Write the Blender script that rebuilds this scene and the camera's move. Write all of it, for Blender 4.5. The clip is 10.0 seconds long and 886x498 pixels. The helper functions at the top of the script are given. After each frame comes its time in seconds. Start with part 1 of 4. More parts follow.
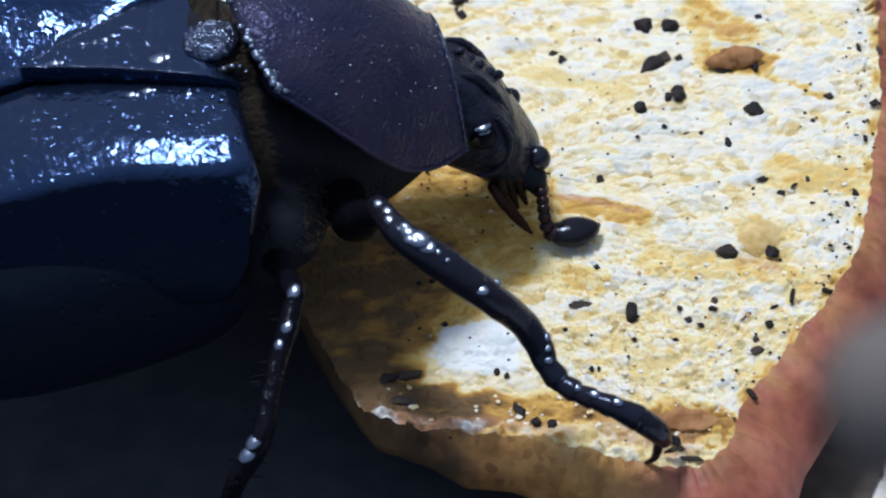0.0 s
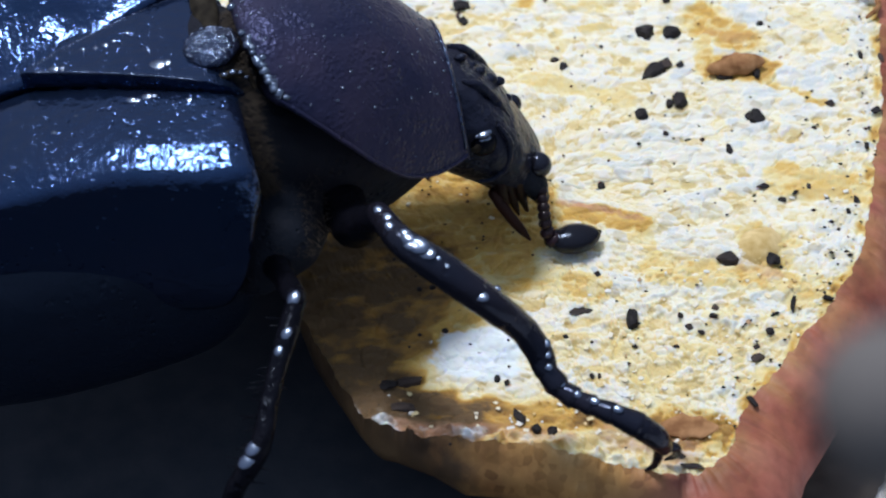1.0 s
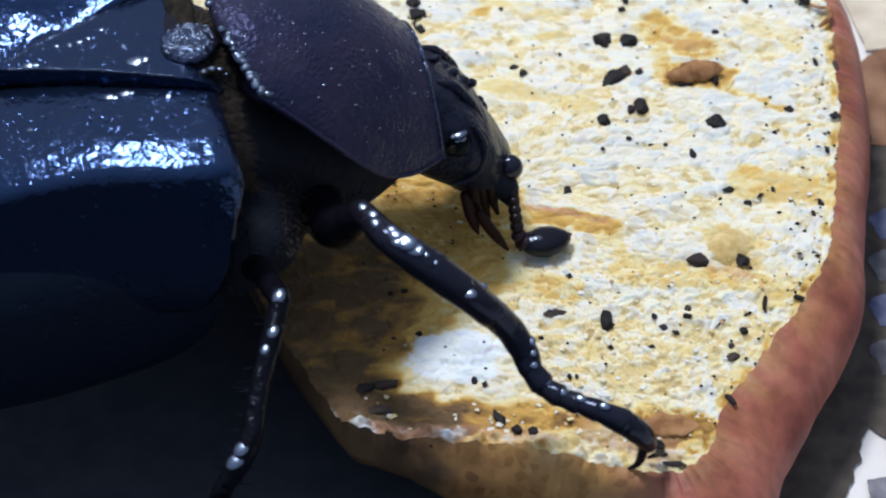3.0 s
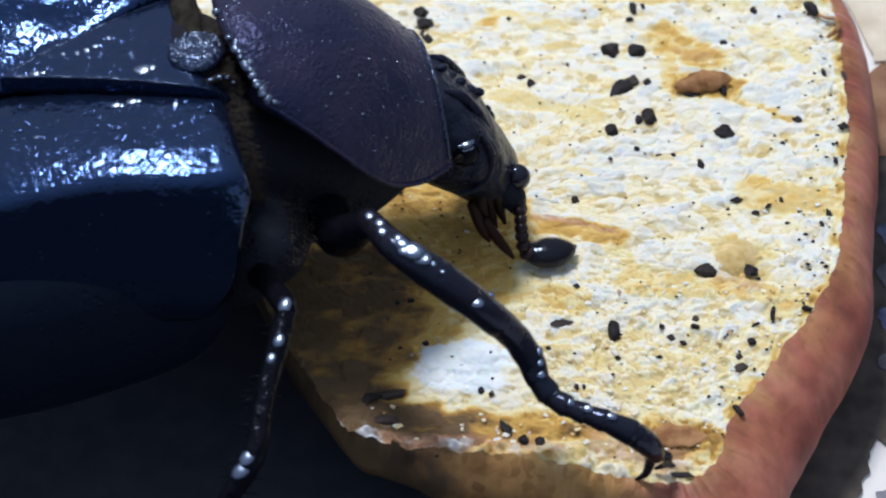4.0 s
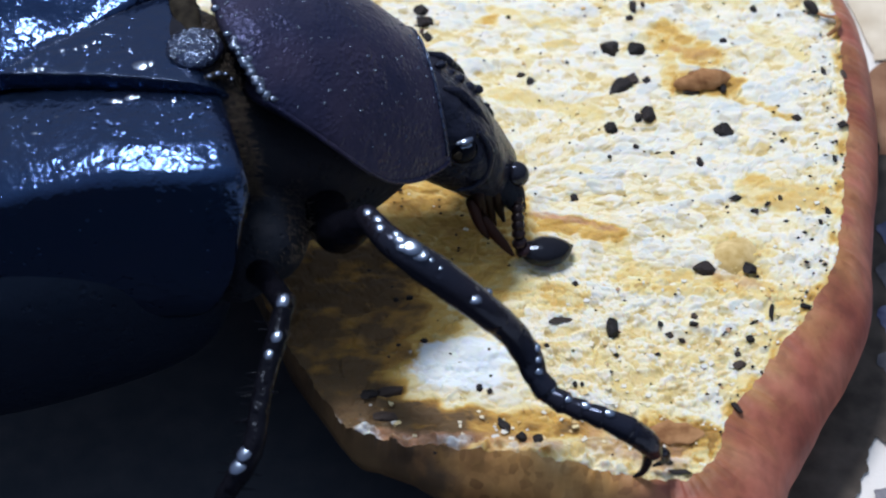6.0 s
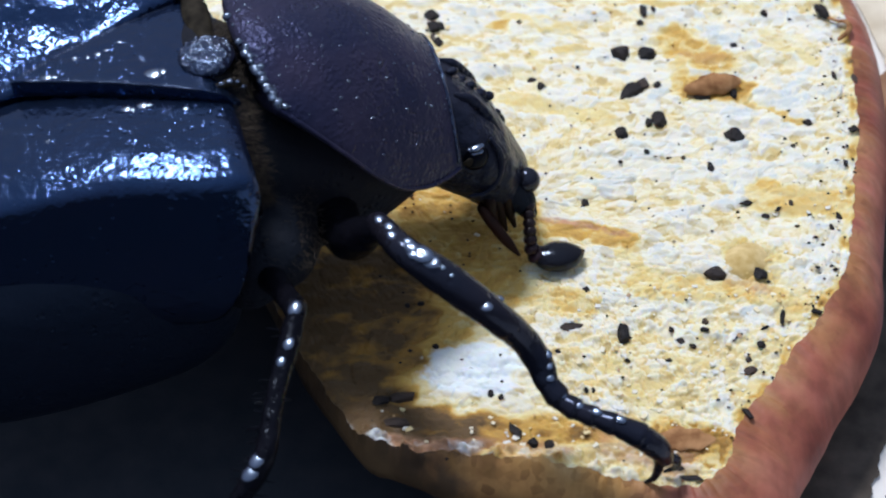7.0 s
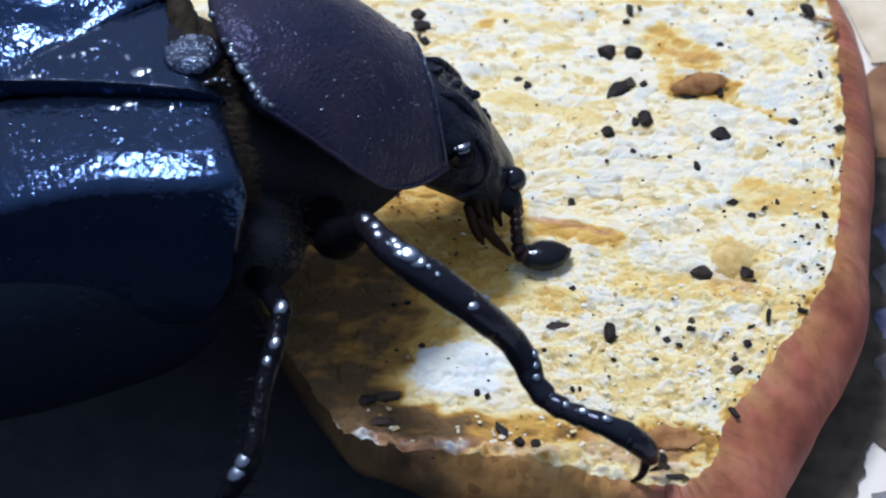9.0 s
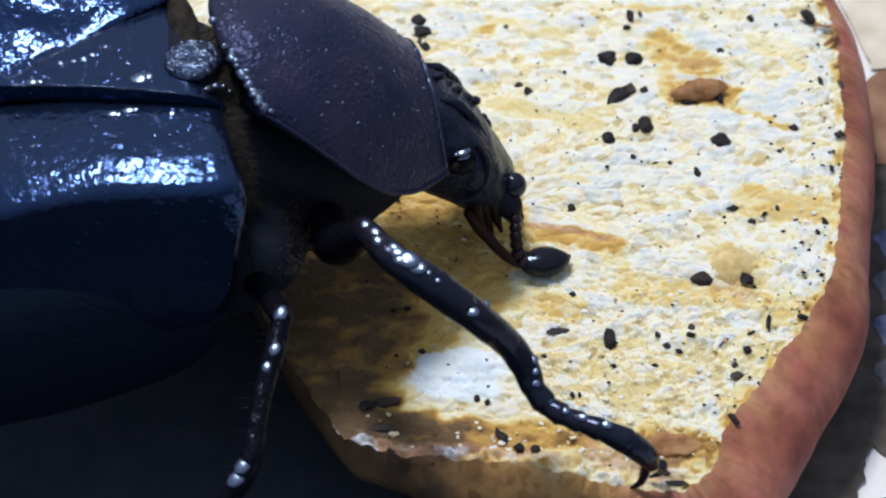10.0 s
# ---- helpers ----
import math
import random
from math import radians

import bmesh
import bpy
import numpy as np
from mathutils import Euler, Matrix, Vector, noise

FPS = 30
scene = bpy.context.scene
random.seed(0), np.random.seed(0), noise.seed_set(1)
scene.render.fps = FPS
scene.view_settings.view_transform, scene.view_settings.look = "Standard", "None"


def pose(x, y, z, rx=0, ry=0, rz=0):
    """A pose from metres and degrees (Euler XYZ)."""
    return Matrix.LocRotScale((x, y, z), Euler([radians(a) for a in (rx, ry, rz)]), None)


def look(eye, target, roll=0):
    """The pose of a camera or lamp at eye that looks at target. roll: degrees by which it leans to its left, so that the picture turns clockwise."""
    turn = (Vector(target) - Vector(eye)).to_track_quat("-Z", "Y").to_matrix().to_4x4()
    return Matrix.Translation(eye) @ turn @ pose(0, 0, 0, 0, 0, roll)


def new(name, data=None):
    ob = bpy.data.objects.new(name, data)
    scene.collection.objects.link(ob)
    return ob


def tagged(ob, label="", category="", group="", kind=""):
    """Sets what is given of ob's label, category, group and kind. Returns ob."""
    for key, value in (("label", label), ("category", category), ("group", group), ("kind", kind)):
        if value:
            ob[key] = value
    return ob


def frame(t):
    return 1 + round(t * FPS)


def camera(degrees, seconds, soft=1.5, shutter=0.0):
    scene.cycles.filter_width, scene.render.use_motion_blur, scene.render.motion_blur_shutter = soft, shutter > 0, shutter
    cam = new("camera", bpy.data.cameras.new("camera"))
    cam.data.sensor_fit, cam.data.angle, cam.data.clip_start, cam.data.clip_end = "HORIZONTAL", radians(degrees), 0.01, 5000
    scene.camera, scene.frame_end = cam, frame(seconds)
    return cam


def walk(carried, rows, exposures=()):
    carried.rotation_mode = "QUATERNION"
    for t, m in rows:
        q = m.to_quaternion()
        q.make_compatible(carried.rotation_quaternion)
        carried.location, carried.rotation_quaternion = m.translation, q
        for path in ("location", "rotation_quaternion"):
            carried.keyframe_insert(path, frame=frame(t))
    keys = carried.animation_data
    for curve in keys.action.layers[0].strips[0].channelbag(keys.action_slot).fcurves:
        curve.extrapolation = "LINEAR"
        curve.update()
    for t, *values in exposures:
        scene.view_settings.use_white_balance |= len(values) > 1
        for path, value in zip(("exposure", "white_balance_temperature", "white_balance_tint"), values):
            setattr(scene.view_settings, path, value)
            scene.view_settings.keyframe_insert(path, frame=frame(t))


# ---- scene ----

MM = 0.001
cam = camera(30.0, 10.0, soft=2.2)
cam.data.dof.use_dof = True
cam.data.dof.focus_distance, cam.data.dof.aperture_fstop = 0.0760, 112.0

# seconds, eye in mm, heading, tilt, lean in degrees
PATH = [
    (0.0, 3.842, -53.091, 56.954, -5.263, -46.314, -6.406),
    (0.5, 3.815, -53.158, 56.495, -4.837, -45.992, -6.076),
    (1.0, 3.957, -53.038, 56.909, -5.386, -46.090, -6.379),
    (1.2, 4.114, -53.010, 56.845, -4.858, -46.010, -6.117),
    (1.3, 3.034, -53.199, 56.646, -4.197, -46.152, -5.830),
    (1.4, 1.041, -53.663, 56.207, -4.700, -45.969, -6.783),
    (1.5, 1.173, -53.581, 56.434, -3.865, -45.896, -6.276),
    (1.6, 1.119, -53.476, 56.270, -2.548, -45.666, -5.112),
    (1.7, 1.012, -53.707, 56.252, -0.751, -45.567, -3.701),
    (1.8, 0.064, -53.818, 56.071, 0.782, -45.869, -2.565),
    (1.9, -0.256, -53.708, 55.961, 0.961, -45.909, -2.426),
    (2.0, -0.114, -53.667, 56.091, 0.621, -45.772, -2.743),
    (2.5, -0.306, -53.858, 55.566, 0.749, -45.304, -2.457),
    (3.0, -0.169, -53.825, 55.610, 0.454, -45.058, -2.540),
    (4.5, -0.169, -53.774, 55.272, 0.071, -44.525, -2.613),
    (5.0, -0.002, -53.822, 55.447, -0.013, -44.683, -2.652),
    (6.5, 0.037, -53.961, 55.144, -0.039, -44.494, -2.621),
    (7.0, 0.003, -53.817, 55.581, -0.520, -44.579, -3.059),
    (7.5, 0.084, -53.750, 55.676, 0.021, -44.605, -2.585),
    (8.0, -0.000, -53.736, 55.684, 0.039, -44.689, -2.660),
    (8.5, -0.061, -53.823, 55.304, 0.032, -44.496, -2.762),
    (9.0, 0.075, -53.801, 55.522, 0.063, -44.611, -2.666),
    (9.5, 0.049, -53.646, 55.700, 0.092, -44.645, -2.625),
    (10.0, 0.092, -53.754, 55.586, 0.055, -44.470, -2.597),
]


def eye_pose(x, y, z, yaw, pitch, roll):
    yaw, pitch = radians(yaw), radians(pitch)
    eye = Vector((x, y, z)) * MM
    ahead = Vector((math.sin(yaw) * math.cos(pitch), math.cos(yaw) * math.cos(pitch), math.sin(pitch)))
    return look(eye, eye + ahead, roll)


walk(cam, [(t, eye_pose(*p)) for t, *p in PATH])

# ---- light: one bright lamp above and behind the beetle, dim room around ----
world = bpy.data.worlds.new("room_light")
scene.world = world
world.use_nodes = True
wn = world.node_tree.nodes["Background"]
wt = world.node_tree
sep = wt.nodes.new("ShaderNodeSeparateXYZ")
wt.links.new(wt.nodes.new("ShaderNodeTexCoord").outputs["Generated"], sep.inputs[0])
fade = wt.nodes.new("ShaderNodeValToRGB")
fade.color_ramp.elements[0].position, fade.color_ramp.elements[0].color = 0.0, (0.100, 0.115, 0.155, 1)
fade.color_ramp.elements[1].position, fade.color_ramp.elements[1].color = 1.0, (0.26, 0.32, 0.43, 1)
middle = fade.color_ramp.elements.new(0.5)
middle.color = (0.175, 0.207, 0.28, 1)
wt.links.new(sep.outputs["Z"], fade.inputs["Fac"])
wt.links.new(fade.outputs["Color"], wn.inputs["Color"])
wn.inputs["Strength"].default_value = 1.90

lamp = bpy.data.lights.new("lamp", "AREA")
lamp.shape, lamp.size, lamp.energy, lamp.color = "DISK", 0.055, 0.85, (0.975, 0.962, 1.0)
lamp_ob = new("lamp", lamp)
lamp_ob.matrix_world = look((-0.055, 0.089, 0.282), (0, 0, 0))


# ---- materials ----
def material(name, rough=0.5, spec=0.5):
    m = bpy.data.materials.new(name)
    m.use_nodes = True
    b = m.node_tree.nodes["Principled BSDF"]
    b.inputs["Roughness"].default_value = rough
    b.inputs["Specular IOR Level"].default_value = spec
    return m, m.node_tree.nodes, m.node_tree.links, b


def texture(nodes, links, kind, scale, coords, stretch=(1, 1, 1), detail=4.0, **more):
    mp = nodes.new("ShaderNodeMapping")
    mp.inputs["Scale"].default_value = [s * scale for s in stretch]
    links.new(coords, mp.inputs["Vector"])
    tx = nodes.new("ShaderNodeTex" + kind)
    tx.inputs["Scale"].default_value = 1.0
    if kind == "Noise":
        tx.inputs["Detail"].default_value = detail
    links.new(mp.outputs["Vector"], tx.inputs["Vector"])
    return tx


def ramp(nodes, links, value, stops):
    r = nodes.new("ShaderNodeValToRGB")
    e = r.color_ramp.elements
    while len(e) < len(stops):
        e.new(0.5)
    for el, (p, c) in zip(e, stops):
        el.position, el.color = p, (*c, 1)
    links.new(value, r.inputs["Fac"])
    return r.outputs["Color"]


def mix(nodes, links, fac, a, b, mode="MIX"):
    m = nodes.new("ShaderNodeMix")
    m.data_type, m.blend_type = "RGBA", mode
    for sock, v in ((m.inputs["Factor"], fac), (m.inputs["A"], a), (m.inputs["B"], b)):
        if isinstance(v, (int, float)):
            sock.default_value = v
        elif isinstance(v, tuple):
            sock.default_value = (*v, 1)
        else:
            links.new(v, sock)
    return m.outputs["Result"]


def bump(nodes, links, height, distance, strength=1.0, base=None):
    b = nodes.new("ShaderNodeBump")
    b.inputs["Distance"].default_value, b.inputs["Strength"].default_value = distance, strength
    links.new(height, b.inputs["Height"])
    if base is not None:
        links.new(base, b.inputs["Normal"])
    return b.outputs["Normal"]


def object_coords(nodes):
    return nodes.new("ShaderNodeTexCoord").outputs["Object"]


def cuticle(name, base, tint, rough, cell, depth, coat=0.0, spec=0.6, sheen=(1, 1, 1), micro=0.012, blur=0.09):
    """Beetle shell: near black, with fine pits and a slow change of tint."""
    m, n, l, b = material(name, rough, spec)
    co = object_coords(n)
    slow = texture(n, l, "Noise", 350, co)
    l.new(mix(n, l, ramp(n, l, slow.outputs["Fac"], ((0.35, (0, 0, 0)), (0.7, (1, 1, 1)))), base, tint), b.inputs["Base Color"])
    pits = texture(n, l, "Voronoi", 1000 / cell, co)
    dip = n.new("ShaderNodeMapRange")
    dip.interpolation_type = "SMOOTHSTEP"
    dip.inputs["From Max"].default_value = 0.42
    spread = n.new("ShaderNodeMath")
    spread.operation = "ADD"
    blotch = texture(n, l, "Noise", 260 / cell, co, detail=3)
    span = n.new("ShaderNodeMapRange")
    span.inputs["From Min"].default_value, span.inputs["From Max"].default_value = 0.35, 0.65
    span.inputs["To Min"].default_value, span.inputs["To Max"].default_value = -0.10, 0.35
    l.new(blotch.outputs["Fac"], span.inputs["Value"])
    l.new(pits.outputs["Distance"], spread.inputs[0])
    l.new(span.outputs["Result"], spread.inputs[1])
    l.new(spread.outputs[0], dip.inputs["Value"])
    fine = texture(n, l, "Noise", 420 / cell, co, detail=3)
    nrm = bump(n, l, dip.outputs["Result"], depth * MM, 0.9)
    nrm = bump(n, l, fine.outputs["Fac"], depth * 2.6 * MM, 0.8, nrm)
    facet = texture(n, l, "Voronoi", 5200, co)
    nrm = bump(n, l, facet.outputs["Distance"], micro * MM, 0.9, nrm)
    uneven = n.new("ShaderNodeMapRange")
    uneven.inputs["From Min"].default_value, uneven.inputs["From Max"].default_value = 0.40, 0.62
    uneven.inputs["To Min"].default_value, uneven.inputs["To Max"].default_value = 0.1, 1.0
    l.new(texture(n, l, "Noise", 800, co, detail=3).outputs["Fac"], uneven.inputs["Value"])
    l.new(uneven.outputs["Result"], nrm.node.inputs["Strength"])
    l.new(nrm, b.inputs["Normal"])
    l.new(nrm, b.inputs["Coat Normal"])
    dust = texture(n, l, "Noise", 1600, co)
    rr = n.new("ShaderNodeMapRange")
    rr.inputs["To Min"].default_value, rr.inputs["To Max"].default_value = rough - 0.03, rough + blur
    l.new(dust.outputs["Fac"], rr.inputs["Value"])
    l.new(rr.outputs["Result"], b.inputs["Roughness"])
    b.inputs["Coat Weight"].default_value = coat
    b.inputs["Specular Tint"].default_value = (*sheen, 1)
    b.inputs["Coat Roughness"].default_value = 0.08
    return m


SHELL = cuticle("elytron_shell", (0.003, 0.0068, 0.0165), (0.005, 0.0075, 0.018), 0.12, 0.32, 0.043, 0.0, 0.88, (0.21, 0.42, 1.0), 0.018, 0.07)
SHELL.node_tree.nodes["Principled BSDF"].inputs["IOR"].default_value = 1.55
KNOB = cuticle("pitted_knob", (0.008, 0.011, 0.026), (0.014, 0.016, 0.032), 0.20, 0.30, 0.16, 0.0, 1.0, (0.40, 0.60, 1.0), 0.05, 0.1)
PRONOTUM = cuticle("pronotum_shell", (0.014, 0.016, 0.036), (0.028, 0.025, 0.046), 0.27, 0.20, 0.034, 0.0, 0.22, (0.34, 0.42, 1.0), 0.06)
HEAD = cuticle("head_shell", (0.010, 0.012, 0.022), (0.017, 0.018, 0.030), 0.26, 0.24, 0.070, 0.0, 0.14, (0.40, 0.60, 1.0), 0.05)
LEG = cuticle("leg_shell", (0.006, 0.007, 0.012), (0.011, 0.010, 0.015), 0.15, 0.40, 0.030, 0.0, 0.30, (0.50, 0.64, 1.0))
SHIN = cuticle("dull_leg", (0.003, 0.0035, 0.006), (0.005, 0.005, 0.008), 0.20, 0.46, 0.16, 0.0, 0.06, (0.6, 0.75, 1.0))
RIM = cuticle("beaded_rim", (0.006, 0.007, 0.014), (0.012, 0.010, 0.020), 0.22, 0.50, 0.02, 0.0, 1.0, (0.55, 0.72, 1.0), 0.0, 0.04)
RIM.node_tree.nodes["Principled BSDF"].inputs["IOR"].default_value = 1.9
SMOOTH = cuticle("smooth_black", (0.005, 0.005, 0.008), (0.009, 0.008, 0.011), 0.14, 0.9, 0.01, 0.0, 0.45, (0.6, 0.72, 1.0), 0.0, 0.04)
CLUB = cuticle("club_black", (0.004, 0.0035, 0.005), (0.007, 0.006, 0.008), 0.16, 0.5, 0.02, 0.0, 0.30, (0.6, 0.75, 1.0), 0.01, 0.04)
BEADS = cuticle("antenna_bead", (0.012, 0.007, 0.009), (0.024, 0.011, 0.017), 0.24, 0.3, 0.02, 0.0, 0.2)
PALP = cuticle("palp_brown", (0.007, 0.0035, 0.003), (0.028, 0.010, 0.006), 0.34, 0.4, 0.02, 0.0, 0.10)
UNDER = cuticle("underside", (0.010, 0.0135, 0.021), (0.014, 0.0145, 0.020), 0.6, 0.4, 0.10, 0.0, 0.05)
EYEBALL = cuticle("eyeball_black", (0.004, 0.005, 0.008), (0.006, 0.006, 0.010), 0.22, 0.22, 0.02, 0.0, 0.05, (0.4, 0.65, 1.0), 0.0, 0.04)
BELLY = cuticle("belly", (0.0045, 0.0085, 0.019), (0.006, 0.0092, 0.020), 0.5, 0.4, 0.06, 0.0, 0.25, (0.5, 0.7, 1.0))
HAIR = material("tawny_hair", 0.6)[0]
HAIR.node_tree.nodes["Principled BSDF"].inputs["Base Color"].default_value = (0.045, 0.033, 0.022, 1)


def wood_material():
    """Crumbly cut wood: tone, amber, rust and white come with the mesh, fine grain from here."""
    m, n, l, b = material("cut_wood", 0.6, 0.12)
    co = object_coords(n)

    def attr(name):
        a = n.new("ShaderNodeAttribute")
        a.attribute_name = name
        return a.outputs["Fac"]

    def add(value, other, weight, middle=0.5):
        """value + weight * (other - middle)"""
        k = n.new("ShaderNodeMath")
        k.operation = "MULTIPLY_ADD"
        l.new(other, k.inputs[0])
        k.inputs[1].default_value = weight
        shift = n.new("ShaderNodeMath")
        shift.operation = "SUBTRACT"
        l.new(value, shift.inputs[0])
        shift.inputs[1].default_value = weight * middle
        l.new(shift.outputs[0], k.inputs[2])
        return k.outputs[0]

    fibre = texture(n, l, "Noise", 800, co, (0.4, 1, 1), 5)
    grain = texture(n, l, "Voronoi", 2700, co, (0.7, 1, 1))
    tone = add(attr("tone"), fibre.outputs["Fac"], 0.45)
    tone = add(tone, grain.outputs["Color"], 0.34)
    base = ramp(n, l, tone, ((0.08, (0.63, 0.51, 0.25)), (0.22, (0.68, 0.60, 0.37)), (0.36, (0.71, 0.66, 0.47)), (0.47, (0.71, 0.68, 0.55)), (0.58, (0.695, 0.685, 0.60)), (0.78, (0.655, 0.66, 0.605)), (0.95, (0.55, 0.59, 0.575))))
    grit = ramp(n, l, grain.outputs["Color"], ((0.06, (0.62, 0.58, 0.50)), (0.22, (0.88, 0.86, 0.82)), (0.45, (1, 1, 1))))
    base = mix(n, l, 0.8, base, grit, "MULTIPLY")
    ragged = add(add(attr("amber"), fibre.outputs["Fac"], 0.36), grain.outputs["Color"], 0.16)
    # the darkest stops also carry the shade painted beside the beetle
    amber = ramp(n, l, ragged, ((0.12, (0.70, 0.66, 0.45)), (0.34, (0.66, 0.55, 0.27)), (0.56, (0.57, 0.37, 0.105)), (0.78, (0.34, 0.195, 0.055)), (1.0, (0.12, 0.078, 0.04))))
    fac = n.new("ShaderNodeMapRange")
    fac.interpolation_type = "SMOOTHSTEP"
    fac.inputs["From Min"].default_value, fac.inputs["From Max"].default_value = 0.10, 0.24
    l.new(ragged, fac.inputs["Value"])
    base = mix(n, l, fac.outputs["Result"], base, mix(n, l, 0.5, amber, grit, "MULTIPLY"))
    base = mix(n, l, attr("rust"), base, ramp(n, l, fibre.outputs["Fac"], ((0.35, (0.30, 0.14, 0.085)), (0.65, (0.56, 0.33, 0.22)))))
    base = mix(n, l, attr("white"), base, ramp(n, l, grain.outputs["Color"], ((0.1, (0.58, 0.66, 0.71)), (0.6, (0.69, 0.77, 0.83)))))
    l.new(base, b.inputs["Base Color"])
    nrm = bump(n, l, grain.outputs["Distance"], 0.05 * MM, 0.6)
    nrm = bump(n, l, fibre.outputs["Fac"], 0.035 * MM, 0.5, nrm)
    l.new(nrm, b.inputs["Normal"])
    b.inputs["Subsurface Weight"].default_value = 0.6
    b.inputs["Subsurface Radius"].default_value = (1.0, 0.75, 0.45)
    b.inputs["Subsurface Scale"].default_value = 0.30 * MM
    return m


def bark_material():
    m, n, l, b = material("red_bark", 0.5, 0.4)
    co = object_coords(n)
    a = n.new("ShaderNodeAttribute")
    a.attribute_name = "peel"
    blot = texture(n, l, "Noise", 260, co, detail=6)
    fine = texture(n, l, "Noise", 1500, co, (1, 1, 0.4), 5)
    red = ramp(n, l, blot.outputs["Fac"], ((0.34, (0.22, 0.050, 0.036)), (0.5, (0.31, 0.082, 0.058)), (0.66, (0.42, 0.142, 0.100))))
    red = mix(n, l, 0.42, red, ramp(n, l, fine.outputs["Fac"], ((0.36, (0.30, 0.25, 0.23)), (0.6, (1, 1, 1)))), "MULTIPLY")
    peel = ramp(n, l, blot.outputs["Fac"], ((0.3, (0.20, 0.09, 0.03)), (0.52, (0.42, 0.235, 0.075)), (0.72, (0.55, 0.38, 0.18))))
    grit = texture(n, l, "Voronoi", 2400, co)
    peel = mix(n, l, 0.7, peel, ramp(n, l, grit.outputs["Color"], ((0.1, (0.45, 0.38, 0.30)), (0.5, (0.95, 0.9, 0.85)), (0.9, (1, 1, 1)))), "MULTIPLY")
    # dark brown stands in for the beetle's shade on the front bark
    shade_attr = n.new("ShaderNodeAttribute")
    shade_attr.attribute_name = "front_shade"
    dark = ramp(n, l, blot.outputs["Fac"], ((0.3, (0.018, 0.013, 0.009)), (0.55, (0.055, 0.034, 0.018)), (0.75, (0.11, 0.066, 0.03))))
    l.new(mix(n, l, shade_attr.outputs["Fac"], mix(n, l, a.outputs["Fac"], red, peel), dark), b.inputs["Base Color"])
    nrm = bump(n, l, fine.outputs["Fac"], 0.12 * MM, 0.6)
    l.new(bump(n, l, blot.outputs["Fac"], 0.16 * MM, 0.5, nrm), b.inputs["Normal"])
    return m


WOOD, BARK = wood_material(), bark_material()


def soil_material():
    m, n, l, b = material("dark_soil", 0.6, 0.22)
    co = object_coords(n)
    info = n.new("ShaderNodeObjectInfo")
    g = texture(n, l, "Noise", 3000, co)
    c = ramp(n, l, info.outputs["Random"], ((0.0, (0.009, 0.008, 0.010)), (0.75, (0.020, 0.016, 0.017)), (1.0, (0.075, 0.054, 0.045))))
    l.new(mix(n, l, 0.5, c, ramp(n, l, g.outputs["Fac"], ((0.3, (0.4, 0.4, 0.4)), (0.7, (1, 1, 1)))), "MULTIPLY"), b.inputs["Base Color"])
    l.new(bump(n, l, g.outputs["Fac"], 0.1 * MM, 0.8), b.inputs["Normal"])
    return m


SOIL = soil_material()


def print_material(name, dark, light, scale=600, rough=0.7):
    m, n, l, b = material(name, rough, 0.02)
    co = object_coords(n)
    g = texture(n, l, "Noise", scale, co, detail=5)
    l.new(ramp(n, l, g.outputs["Fac"], ((0.32, dark), (0.68, light))), b.inputs["Base Color"])
    f = texture(n, l, "Noise", 5000, co)
    l.new(bump(n, l, f.outputs["Fac"], 0.03 * MM, 0.5), b.inputs["Normal"])
    return m


PAPER = print_material("newsprint", (0.66, 0.65, 0.62), (0.78, 0.77, 0.75), 150)
INK_DARK = print_material("dark_ink", (0.052, 0.046, 0.041), (0.112, 0.096, 0.082))
FLAKE = print_material("brown_bark", (0.16, 0.07, 0.03), (0.42, 0.23, 0.11), 1300, 0.6)
HUSK = print_material("amber_husk", (0.42, 0.29, 0.10), (0.66, 0.52, 0.27), 1500, 0.5)
GREY_STICK = print_material("grey_stick", (0.12, 0.115, 0.112), (0.16, 0.15, 0.145), 300, 0.8)
SKIN = print_material("brown_skin", (0.010, 0.009, 0.008), (0.034, 0.030, 0.023), 1600, 0.6)
# nearly black, for the shade painted on the ground at the left
SHADE_BLACK = print_material("shade_black", (0.026, 0.032, 0.043), (0.037, 0.042, 0.053))
INK_GREY = print_material("grey_ink", (0.10, 0.10, 0.12), (0.26, 0.26, 0.29), 900)
INK_SLATE = print_material("slate_ink", (0.07, 0.07, 0.08), (0.16, 0.16, 0.18), 900)
INK_BLUE = print_material("blue_grey_ink", (0.07, 0.08, 0.15), (0.17, 0.19, 0.29), 900)
INK_BROWN = print_material("brown_ink", (0.16, 0.08, 0.05), (0.32, 0.19, 0.12), 400)
INK_BEIGE = print_material("beige_ink", (0.52, 0.45, 0.34), (0.70, 0.64, 0.52), 400)
TABLE = print_material("table_wood", (0.05, 0.035, 0.025), (0.09, 0.06, 0.04), 60)


# ---- mesh helpers, all measures in mm ----
def mesh_object(name, verts, faces, mat, parent=None, label="", smooth=True, at=(0, 0, 0)):
    me = bpy.data.meshes.new(name)
    o = Vector(at)
    me.from_pydata([tuple((Vector(v) - o) * MM) for v in verts], [], faces)
    me.materials.append(mat)
    if smooth:
        me.polygons.foreach_set("use_smooth", [True] * len(me.polygons))
    me.update()
    ob = new(name, me)
    ob.location = o * MM
    if parent is not None:
        ob.parent = parent
        base = parent
        off = Vector((0, 0, 0))
        while base is not None:
            off += base.location
            base = base.parent
        ob.location = o * MM - off
    if label:
        tagged(ob, label)
    return ob


